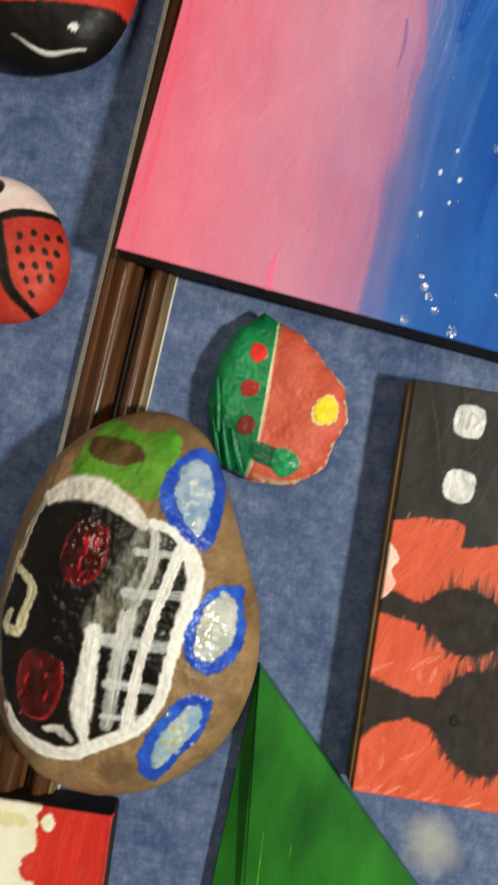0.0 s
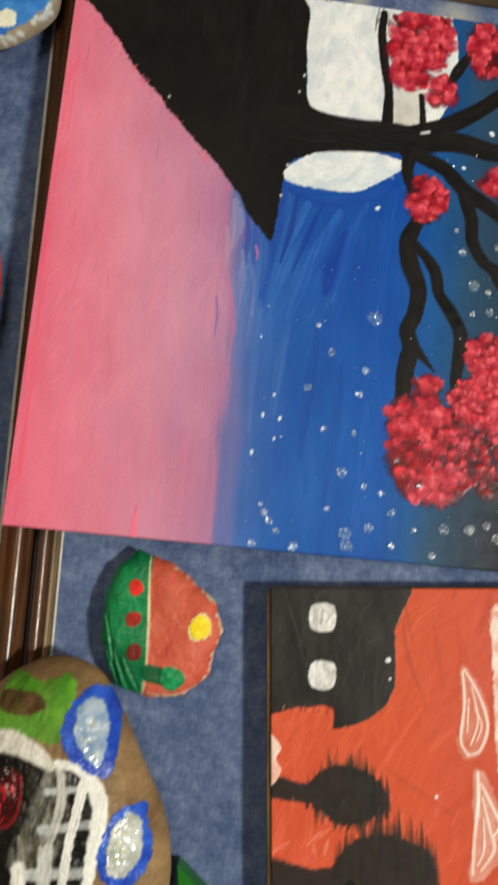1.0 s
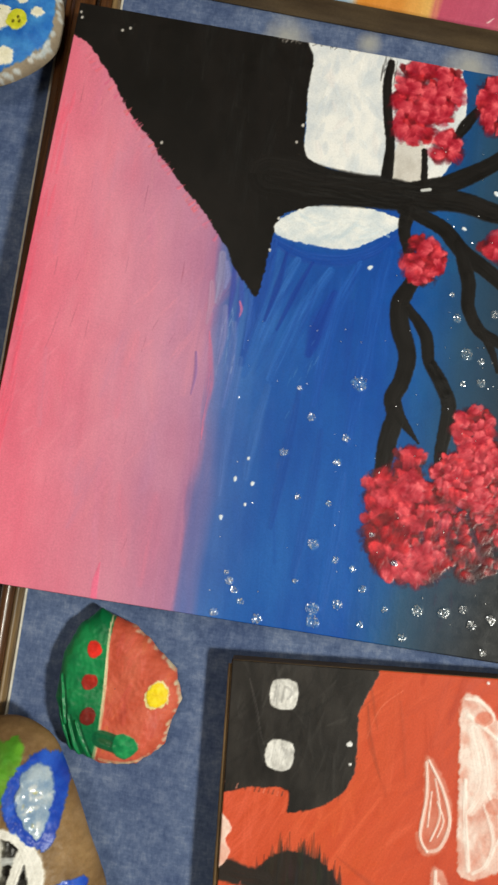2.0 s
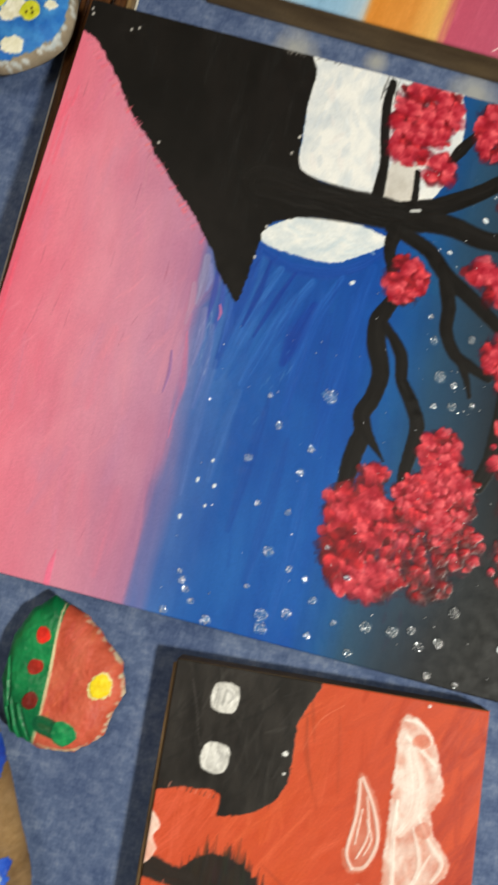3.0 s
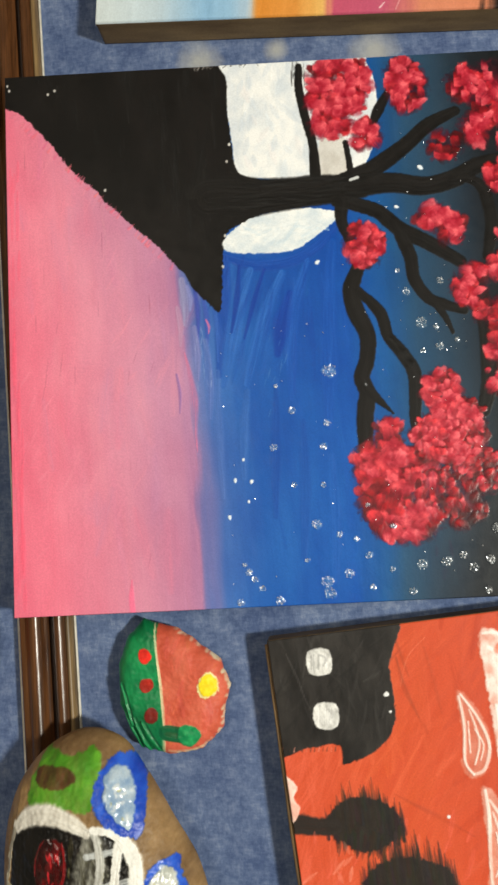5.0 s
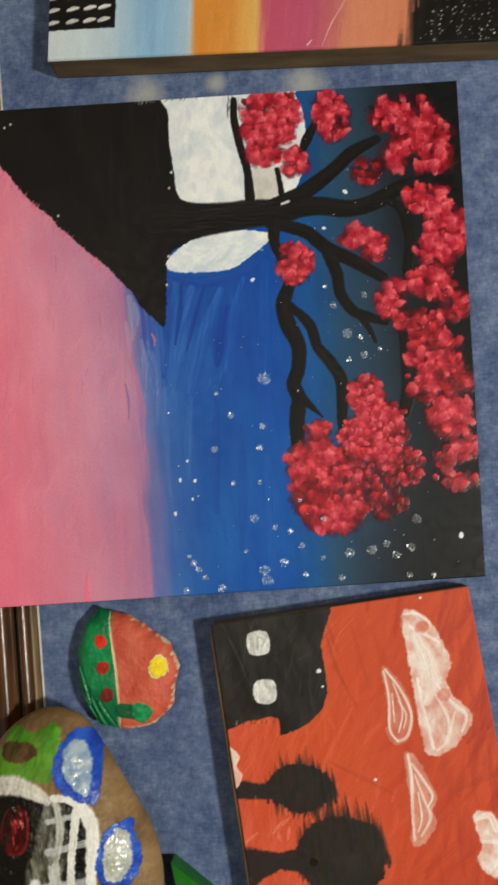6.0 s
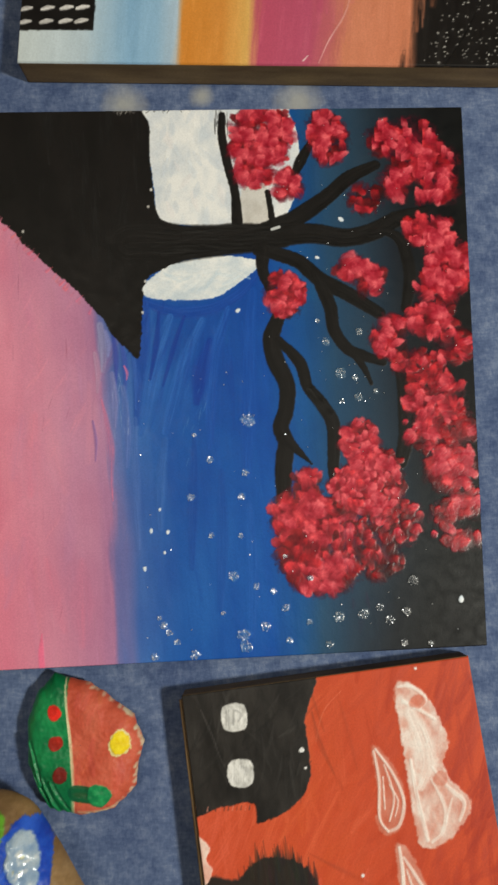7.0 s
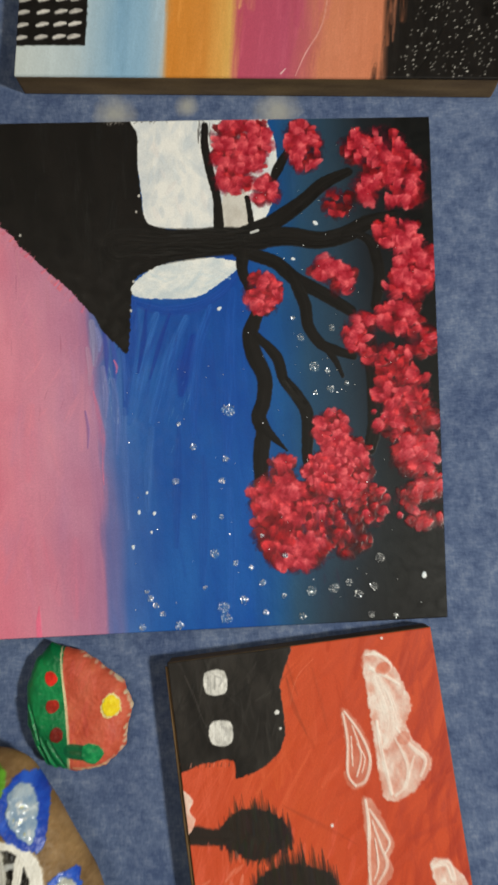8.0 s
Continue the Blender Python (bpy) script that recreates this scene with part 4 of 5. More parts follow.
for cx, cy in ((164.8, -31), (166.8, -59.3)):
    SQUARE = art.layer("white_square", ACRYLIC, "white painted square")
    art.area([(cx - 5.8, cy + 5.6), (cx + 5.4, cy + 6.2), (cx + 6, cy - 5.6), (cx - 5.2, cy - 6)], (206, 206, 204), (248, 248, 246), SQUARE, 0.5, 0.5, 0.35, 3, 5, 1.0, False, 5, 2, 0.2)
    for i in range(7):
        art.stroke([(cx - 4 + i * 1.3, cy + 4), (cx - 4.4 + i * 1.3, cy - 4)], [0.8, 1.6, 0.8], rnd.choice(((246, 246, 244), (150, 150, 150), (228, 228, 226))), 0.6, SQUARE, 0.4, 0.4)
    art.stroke([(cx + 1, cy + 3.5), (cx + 3.5, cy + 1.5), (cx + 2, cy - 2)], [1.5, 3.0, 1.0], (132, 132, 134), 0.55, SQUARE, 0.8, 0.3)
art.stroke([(147, -26), (152, -38), (156, -50), (159, -56)], [0.5, 1.6, 1.2, 0.6], (110, 106, 104), 0.45, None, 0.9, 0.1)
for number, (pts, a) in enumerate((([(251, -17.5), (258, -17), (267, -25), (271, -33), (276.5, -48), (273, -58), (276, -67), (285, -77), (283.5, -85), (271, -98), (259, -99.5), (256, -90), (254, -68), (252, -45), (250, -28)], 0.85),
               ([(236, -49), (242, -52), (250, -66), (252, -80), (247, -91), (239, -92), (236, -86), (238, -74)], 0.35),
               ([(245, -98), (252, -101), (258, -114), (262, -124), (258, -130), (260, -138), (251, -149), (245, -147), (247, -132), (246, -116)], 0.5),
               ([(281, -134), (287, -131), (294, -136), (301, -146), (300, -155), (291, -168), (281, -159), (284, -150)], 0.95))):
    art.area(pts, (228, 186, 174), (248, 238, 232), CLOUDS[number], 1.1, 0.9, 0.25, 6, 9, min(1.0, a * 1.1), False, 5, 2.2, 0.35)
for pts, w in (([(237, -51), (239, -66), (238, -84), (242, -91)], [1.5, 2.4, 2.2, 1.5]), ([(238, -50), (246, -62), (251, -76), (248, -88), (242, -91)], [1.5, 2, 2, 2.4, 2]), ([(242, -58), (246, -74), (243, -86)], [1.2, 1.6, 1.2]), ([(241, -64), (241, -80)], [1, 1.4, 1]), ([(244, -68), (248, -76), (246, -84)], [0.8, 1.4, 0.8]),
               ([(247, -99), (248, -112), (247, -130), (247, -146)], [2, 3, 2.4, 2.4]), ([(249, -104), (255, -114), (259, -122), (256, -128)], [1.5, 2.4, 2.4, 1.2]), ([(250, -110), (254, -124), (257, -134), (251, -144)], [1.2, 2, 2.6, 1.6]), ([(251, -120), (252, -134), (249, -142)], [1, 1.8, 1]),
               ([(252, -19), (259, -19), (266, -25), (262, -30), (254, -27)], [1.6, 2.6, 2.6, 2, 1.6]), ([(254, -26), (264, -32), (270, -36)], [2, 3, 1.6]), ([(258, -32), (263, -46), (265, -58), (260, -70)], [8, 13, 11, 5]), ([(256, -56), (258, -74), (262, -96)], [2, 2.6, 3]), ([(267, -60), (274, -70), (282, -78), (279, -87)], [1.6, 2.6, 3, 2]),
               ([(266, -66), (272, -80), (270, -92), (264, -97)], [1.4, 2.4, 2.4, 2]), ([(276, -76), (272, -88)], [1, 2, 1]), ([(282, -136), (290, -134), (293, -142)], [2, 6, 4]), ([(285, -148), (296, -150), (290, -162)], [2, 5, 3])):
    art.stroke(pts, w, (250, 242, 236), 0.85, CLOUDS[0 if pts[0][0] > 250 and pts[0][1] > -100 else (1 if pts[0][1] > -95 else 2) if pts[0][0] < 255 else 3], 0.35, 0.4, 0.5, 10, 0, 0.2, 6)
art.dot(262, -27, 4.5, 3.2, (206, 92, 66), (220, 112, 84), CLOUDS[0], 0.3, 0.6, 0.8, 0.2, 0.6)
art.dot(271, -66, 4, 3.5, (204, 104, 82), (220, 128, 104), CLOUDS[0], 0.3, 0.6, 0.8, 0.2, 0.55)
SOOT = (46, 40, 37)
for (cx, cy, rx, ry, n), lab in zip(((184, -115, 21.5, 16.5, 165), (205, -153, 28, 27.5, 280)), TREES):
    art.dot(cx, cy, rx * 0.9, ry * 0.82, (40, 35, 32), (54, 47, 43), lab, 0, 1.5, 0.8, 0.12, 1.0, 11, 0.07, 0, 12)
    for i in range(n):
        a, q = rnd.uniform(0, 6.283), math.sqrt(rnd.uniform(0.2, 1))
        x, y = cx + rx * q * math.cos(a) * 0.95, cy + ry * q * math.sin(a) * 0.92
        s = rnd.uniform(5, 13) * (1.7 if y > cy else 0.85)
        up = 1 if y > cy - ry * 0.3 else -1
        art.stroke([(x + 0.6, y - up * s * 0.5), (x, y), (x - 0.7, y + up * s * 0.5)], [2.4, 3.0, 0.3], (SOOT[0] + rnd.uniform(-10, 8), SOOT[1] + rnd.uniform(-9, 7), SOOT[2] + rnd.uniform(-8, 6)), rnd.uniform(0.6, 1), lab, 0.6, 0.12, 0.5, 6, 0, 0.5, 3)
art.stroke([(143, -117.5), (150, -115), (158, -116), (168, -116)], [7, 12, 10, 10], SOOT, 1, TREES[0], 0.2, 0.12, 0.25, 6, 0, 0, 5, 0.6)
art.stroke([(146, -160), (153, -157.5), (163, -156), (180, -155)], [30, 19, 10, 14], SOOT, 1, TREES[1], 0.2, 0.12, 0.2, 6, 0, 0, 5, 0.8)
for i in range(22):
    x, y = rnd.uniform(146, 176), rnd.choice((rnd.uniform(-148, -124), rnd.uniform(-192, -170)))
    art.stroke([(x, y), (x + rnd.gauss(0, 3), y + rnd.uniform(2, 7))], [1.5, 3, 1], rnd.choice(((238, 118, 96), (246, 160, 140), (232, 104, 84))), 0.5, None, 0.7, 0.15)
art.area([(141, -90), (145, -91), (149, -96), (147, -101), (150, -107), (147, -113), (143, -115), (141.5, -102)], (240, 178, 160), (250, 224, 212), PATCH, 0.7, 0.5, 0.3, 4, 6)
for i in range(16):
    x = 154 + i * 7 + rnd.uniform(-3, 3)
    y = -194 + (x - 153) * 0.091
    art.stroke([(x, y), (x + rnd.uniform(2, 6), y + rnd.uniform(1, 5))], [2.2, 1.0], (246, 160, 140) if i < 8 else (214, 92, 62), rnd.uniform(0.4, 0.9), None, 0.7, 0.15)
for x, y, r in ((199.5, -49, 1.3), (227.5, -112, 0.9), (262, -10, 0.7), (201, -58, 0.7)):
    art.dot(x, y, r, r, (236, 238, 240), (250, 250, 250), art.layer("star", ACRYLIC, "white dab"), 0, 0.2, 0.3, 0.3)
art.dot(189, -156, 2.4, 2.6, (20, 18, 17), (34, 30, 28), TREES[1], 0, 0.3, 0.5, 0.5)
hang(art, face_b, dusk)
part("wood_edge", stroke(mm([(136.6, -21), (144.2, -107), (152.4, -193)]), [0.0018, 0.0024, 0.0020], lambda x, y: 0.0155, 0.0004), SIDE_LIGHT, dusk, "bare pale wooden edge")


# ---- striped canvas with dark building ----
def face_c(x, y):
    return 0.021 + 0 * x


stripes = thing("canvas_painting", (0.053, 0.3485, 0.0), "thick canvas in blue, orange, magenta and black bands on felt", "painting")
CQUAD = [(53, 348.5), (357.5, 325.1), (366, 435), (61.5, 458.5)]
part("canvas", slab(mm(CQUAD), face_c, 0.021, 0.0015), [SIDE_BROWN, SIDE_BROWN], stripes, "stretched canvas with raw brown edges", smooth=False)
art = canvas_paint(CQUAD, 0.6, (200, 210, 220), 9)
art.layer("banded_sky", ACRYLIC, "bands of blue, orange, magenta, salmon and black")
BUILDING, FLECK = art.layer("building", ACRYLIC, "black painted building"), art.layer("highlight", ACRYLIC, "pale fleck")
rnd = art.rnd
BANDS = ((40, (214, 222, 222)), (90, (196, 214, 226)), (118, (140, 184, 220)), (134, (150, 190, 222)), (146, (184, 204, 222)), (149, (222, 142, 56)), (172, (220, 146, 66)), (188, (232, 184, 104)), (193, (196, 84, 112)),
         (222, (190, 84, 114)), (236, (200, 112, 108)), (242, (214, 134, 104)), (280, (214, 132, 98)), (285, (26, 23, 22)), (370, (20, 18, 18)))


def band(x, y):
    xx = x - (y - 337) * np.interp(x, (140, 190, 235, 290), (0.1, 0.15, 0.42, 0.45))
    return np.array([np.interp(xx, [b[0] for b in BANDS], [b[1][c] for b in BANDS]) for c in range(3)])


for j in range(art.x.shape[1]):
    art.rgb[:, j] = band(art.x[0, j], 345)
for i in range(900):
    x, y = rnd.uniform(52, 366), rnd.uniform(322, 455)
    s, wide = rnd.uniform(12, 45), rnd.uniform(3, 9)
    art.stroke([(x - s * 0.06, y - s / 2), (x, y), (x + s * 0.08, y + s / 2)], [wide * 0.7, wide, wide * 0.5], band(x + rnd.gauss(0, 1.5), y) + rnd.gauss(0, 8), rnd.uniform(0.3, 0.7), None, 0.7, 0.07, 0.7, 9, 0, 0.4, 4)
art.area([(54, 368.5), (76, 367), (99, 365.5), (100, 372), (101.5, 395), (105, 462), (62, 462), (56, 400)], (15, 13, 13), (24, 22, 21), BUILDING, 0.5, 0.4, 0.15, 9, 9, 1.0, True)
for row in range(9):
    for col in range(4):
        wx, wy = (58.5, 71.5, 83, 92.5)[col] + row * 0.9, 373.5 + row * 8.6 - col * 0.5
        art.stroke([(wx - 3.6, wy - 0.6), (wx, wy + 0.2), (wx + 3.2, wy + 0.3)], [2.6, 4.0, 2.0], (236, 234, 232), 0.95, art.layer("lit_window", ACRYLIC, "white painted window"), 0.3, 0.4, 0.4, 12)
art.stroke([(231, 336), (238, 350), (250, 370), (256, 400)], [0.6, 1.4, 1.2, 0.8], (240, 190, 190), 0.8, FLECK, 0.7, 0.2)
art.stroke([(222, 338), (225, 341)], [1.4, 0.6], (250, 220, 220), 0.9, None, 0.4, 0.3)
for i in range(420):
    x, y = rnd.uniform(286, 364), rnd.uniform(328, 420)
    if x > 290 + (y - 330) * 0.45:
        art.dot(x, y, rnd.uniform(0.25, 0.7), rnd.uniform(0.25, 0.6), (170, 168, 164), (230, 228, 224), None, 0, 0.1, 0.4, 0.1, rnd.uniform(0.5, 1), 5)
art.stroke([(304, 330), (318, 350), (332, 376)], [0.8, 1.2, 0.6], (12, 11, 11), 0.9, None, 0.3, -0.2)
hang(art, face_c, stripes)


# ---- corner canvas in cream and red ----
def face_h(x, y):
    return 0.0185 + 0 * x


corner = thing("canvas_painting", (0.0, -0.3, 0.0), "small cream and red canvas with black edges on felt", "painting")
HQUAD = [(-30, -338), (71, -326), (59, -228.5), (-42, -238.5)]
part("canvas", slab(mm(HQUAD), face_h, 0.0185, 0.0012), [SIDE_BLACK, SIDE_BLACK], corner, "stretched canvas with black edges", smooth=False)
art = canvas_paint(HQUAD, 0.7, (206, 48, 38), 11)
art.layer("red_field", ACRYLIC, "red paint")
art.layer("cream_field", ACRYLIC, "cream paint")
rnd = art.rnd
for i in range(160):
    x, y, s = rnd.uniform(20, 72), rnd.uniform(-335, -228), rnd.uniform(10, 40)
    art.stroke([(x, y - s / 2), (x + rnd.gauss(0, 2), y + s / 2)], [3, 6, 3], (206 + rnd.gauss(0, 10), 48 + rnd.gauss(0, 6), 38), 0.6, None, 0.7, 0.1)
art.area([(-50, -230), (0, -225), (28.5, -225), (29, -236), (31, -250), (34, -262), (37, -300), (36, -345), (-36, -345)], (232, 226, 190), (246, 242, 222), 1, 1.4, 0.6, 0.2, 10, 14)
art.dot(31, -257, 4, 6, (206, 52, 42), (220, 70, 56), None, 0, 1.0, 0.6, 0.2)
art.dot(33.5, -237.5, 2.8, 3.6, (236, 232, 200), (248, 246, 226), 1, 0, 0.4, 0.4, 0.5)
art.dot(16, -240, 9, 3, (206, 200, 120), (226, 220, 160), None, 0.1, 1.0, 1.5, 0.1, 0.6)
for i in range(20):
    art.stroke([(59 + i * 0.35, -232 - i * 3), (58.2 + i * 0.35, -236 - i * 3)], [1.5, 2.5, 1], (90, 30, 26), 0.5, None, 0.8, 0.1)
hang(art, face_h, corner)


# ---- painted stones ----
def stone_paint(stone, base1, base2, seed, rings=110, around=340):
    """The upper surface of a stone as a sheet to paint on, ringed from its crown to its rim."""
    a = np.linspace(-math.pi, math.pi, around, endpoint=False)
    reach = np.array([stone.reach(t) for t in a])
    s = np.sin(np.linspace(0.004, 1, rings) * math.pi / 2)[:, None]
    x, y = (stone.c.x + s * reach * np.cos(a)) * 1000, (stone.c.y + s * reach * np.sin(a)) * 1000
    job = Paint(x, y, base1, seed)
    n = np.clip((fbm(x, y, 16, 16, seed, 4) - 0.3) / 0.4, 0, 1)[..., None]
    job.rgb = np.array(base1, float) * (1 - n) + np.array(base2, float) * n + 16 * (fbm(x, y, 1.2, 1.2, seed + 4, 2)[..., None] - 0.5)
    job.crown = (s, reach)
    return job


def tidy(job):
    """Hands small cut-off islands of the bare top to the paint round them, so that the top stays one piece."""
    bare = job.lab == 0
    mark = np.where(bare, np.arange(bare.size).reshape(bare.shape) + 1, 0)
    while True:
        best = mark.copy()
        for step in (1, -1):
            best = np.maximum(best, np.roll(mark, step, 1))
        best[1:] = np.maximum(best[1:], mark[:-1])
        best[:-1] = np.maximum(best[:-1], mark[1:])
        best = np.where(bare, best, 0)
        if (best == mark).all():
            break
        mark = best
    ids, counts = np.unique(mark[mark > 0], return_counts=True)
    for number, count in zip(ids, counts):
        if count < counts.max():
            todo = mark == number
            while todo.any():
                near = np.roll(job.lab, 1, 1)
                near = np.where(near == 0, np.roll(job.lab, -1, 1), near)
                near[1:] = np.where(near[1:] == 0, job.lab[:-1], near[1:])
                near[:-1] = np.where(near[:-1] == 0, job.lab[1:], near[:-1])
                give = todo & (near != 0)
                if not give.any():
                    break
                job.lab[give] = near[give]
                todo &= ~give


def set_stone(stone, job, parent, under):
    """Adds the stone's underside, then its painted top."""
    tidy(job)
    s, reach = job.crown
    wob = np.array([[stone.wobble(px / 1000, py / 1000) for px, py in zip(rx, ry)] for rx, ry in zip(job.x, job.y)])
    z = stone.rest + stone.rise * (stone.belly + (1 - stone.belly) * np.clip(1 - s ** stone.power, 0, 1) ** stone.flat) + wob + job.relief / 1000
    z[-1] = stone.rest + stone.rise * stone.belly
    deliver(job, z, parent, True)
    part("stone_base", stone.under(), under, parent, "bare stone underside")


# chipped stone: green and salmon
chip = Stone(mm([(67, -5), (74, -8), (86, -11), (97, -19), (110, -29), (115, -43), (111.5, -55), (110, -66), (98, -77), (82, -80), (64, -76), (58, -66), (52, -52), (52, -30), (57, -16)]), 0.0, 0.0165, 0.45, 6.0, 0.0011, 4.0, 0.6, 0.0010, True)
pebble = thing("painted_stone", (0.083, -0.043, 0.0), "chipped flat stone painted green and salmon with yellow dot", "stone", "painted stones")
art = stone_paint(chip, (196, 176, 138), (226, 212, 184), 13)
for job_layer in (("stone_top", STONE_SKIN, "cream chipped stone"), ("salmon_field", ACRYLIC, "salmon paint"), ("green_field", ACRYLIC_GLOSS, "green paint"), ("cream_line", ACRYLIC, "cream line and chips")):
    art.layer(*job_layer)
rnd = art.rnd
art.area([(75, -6), (86, -9.5), (97, -18), (110, -28.2), (115, -43), (111.6, -55), (110, -66), (98, -77), (82, -80), (76, -80), (78.5, -57), (77, -38)], (196, 84, 62), (216, 108, 84), 1, 0.9, 0.7, 0.15, 10, 14)
for i in range(40):
    x, y = rnd.uniform(80, 110), rnd.uniform(-74, -16)
    art.stroke([(x, y), (x + rnd.gauss(0, 3), y + rnd.uniform(6, 14))], [2, 5, 2], (206 + rnd.gauss(0, 9), 94 + rnd.gauss(0, 8), 70 + rnd.gauss(0, 7)), 0.45, None, 0.7, 0.15)
art.area([(67, -2), (75, -6), (75.5, -24), (76, -38), (77.5, -57), (76.5, -80), (62, -80), (54, -66), (48, -52), (48, -30), (55, -12)], (14, 108, 64), (30, 146, 84), 2, 0.3, 0.4, 0.3, 12, 12)
for pts in ([(61, -58), (65, -68), (69, -77)], [(56, -56), (60, -66), (64, -76)], [(66, -60), (70, -69), (74, -76)], [(54, -40), (58, -54), (60, -62)]):
    art.stroke(pts, [1.2, 2.4, 2.8], (24, 128, 74), 1, 2, 0.3, 1.3, 0.6, 14, 22)
    # dark green beside each ridge: the fold's shade laid in as colour
    art.stroke([(x + 1.8, y + 0.5) for x, y in pts], [0.8, 1.4, 1.6], (8, 62, 38), 0.8, 2, 0.3, 0.1, 0.6, 8)
art.stroke([(74, -7), (76, -30), (77.8, -50), (78.2, -62), (77, -79)], [0.8, 1.7, 2.0, 2.0, 2.4], (224, 214, 168), 0.9, 3, 0.6, 0.25, 0.4, 16)
for i in range(60):
    # chips along the rim
    a = rnd.uniform(-2.2, 1.6)
    k = chip.reach(a) * 1000 * rnd.uniform(0.97, 1.0)
    x, y = chip.c.x * 1000 + k * math.cos(a), chip.c.y * 1000 + k * math.sin(a)
    if x > 80:
        art.dot(x, y, rnd.uniform(0.6, 1.8), rnd.uniform(0.5, 1.2), (216, 196, 160), (236, 224, 200), 3, a + 1.57, 0.8, 0.9, -0.1, rnd.uniform(0.4, 0.9), 6)
for x, y, c in ((69, -25, (206, 44, 34)), (69, -41, (150, 40, 30)), (71.5, -57, (104, 32, 26))):
    art.dot(x, y, 3.9, 4.2, c, tuple(min(255, v * 1.25) for v in c), art.layer("red_dot", ACRYLIC, "red dot"), 0, 0.4, 0.4, 0.35)
YELLOW_DOT = art.layer("yellow_dot", ACRYLIC, "yellow dot")
art.dot(103.5, -42, 6.3, 7.0, (226, 206, 130), (240, 226, 170), YELLOW_DOT, 0, 1.2, 0.5, 0.3, 1, 9, 0.12)
art.dot(103.5, -42, 5.3, 6.0, (240, 206, 20), (252, 228, 44), YELLOW_DOT, 0, 0.8, 0.5, 0.45, 1, 9, 0.1)
art.stroke([(79.5, -66.5), (89, -68)], [9.2, 9.2], (16, 92, 56), 1, 2, 0.3, 0.25, 0.12, 8)
art.dot(92, -68, 6, 6.3, (22, 128, 76), (44, 162, 96), 2, 0, 0.4, 0.5, 0.4)
art.stroke([(80, -76.5), (90, -78), (98, -75)], [2, 4, 2], (222, 206, 160), 0.8, 3, 0.6, 0.2)
set_stone(chip, art, pebble, ROCK_GREY)

# large river stone with a painted mask
river = Stone(mm([(34, -61), (56, -66), (70, -84), (82, -105), (97, -133), (101, -164), (91, -194), (62, -217), (32, -219), (11, -207), (-3, -183), (-10, -140), (-6, -101), (9, -75)]), 0.002, 0.047, 0.42, 2.5, 0.0014, 9.0, 0.55)
mask = thing("painted_stone", (0.045, -0.14, 0.0), "large brown stone with painted black mask and blue spots", "stone", "painted stones")
art = stone_paint(river, (120, 94, 62), (154, 124, 84), 17, 190, 520)
for job_layer in (("stone_top", STONE_SKIN, "smooth brown river stone"), ("black_field", ACRYLIC_GLOSS, "black paint"), ("white_wash", ACRYLIC, "thin white wash"), ("green_patch", ACRYLIC, "grass-green patch"), ("brown_patch", ACRYLIC, "brown patch"), ("grey_smear", ACRYLIC_GLOSS, "grey and gold smear")):
    art.layer(*job_layer)
rnd = art.rnd
for i in range(50):
    x, y = rnd.uniform(-8, 100), rnd.uniform(-218, -62)
    art.dot(x, y, rnd.uniform(3, 9), rnd.uniform(3, 7), (100, 78, 54), (162, 134, 100), None, rnd.uniform(0, 3), 2.0, 3.0, 0.0, 0.35)
art.dot(56, -203, 7, 6, (88, 66, 46), (104, 80, 56), None, 0, 1.5, 3, 0, 0.7)
art.area([(18, -69), (32, -72), (44, -67), (49, -76), (44, -96), (32, -96), (20, -94), (9, -95), (10, -82)], (70, 138, 34), (104, 170, 48), 3, 1.6, 0.9, 0.2, 7, 12, 1, False, 5, 3, 0.25)
art.area([(15, -77), (32, -77), (36, -82), (27, -87), (13, -85)], (78, 48, 32), (106, 66, 44), 4, 1.0, 0.8, 0.2, 4, 8, 0.92, False, 5, 2, 0.2)
art.area([(3, -107), (20, -103), (38, -104), (56, -108), (66, -118), (68, -132), (66, -154), (64, -173), (57, -185), (46, -193), (32, -198), (17, -195), (6, -185), (0, -170), (-4, -153), (-1, -131)], (13, 12, 11), (24, 21, 19), 1, 0.5, 0.6, 0.15, 12, 12)
art.area([(42, -107), (52, -110), (53, -133), (47, -150), (33, -152), (30, -145), (36, -127)], (84, 82, 66), (168, 168, 156), 5, 2.5, 3.0, 0.2, 3, 9, 0.85, False, 5, 3, 0.75)
for i in range(30):
    x, y = rnd.uniform(33, 52), rnd.uniform(-150, -108)
    art.stroke([(x, y), (x + rnd.gauss(1, 1.5), y - rnd.uniform(4, 10))], [1.4, 2.6, 0.8], rnd.choice(((150, 150, 142), (214, 214, 208), (120, 112, 62), (60, 58, 50), (168, 156, 84))), 0.5, 5, 0.85, 0.25)
WHITE_PAINT, GREY_PAINT = (238, 237, 231), (190, 194, 194)
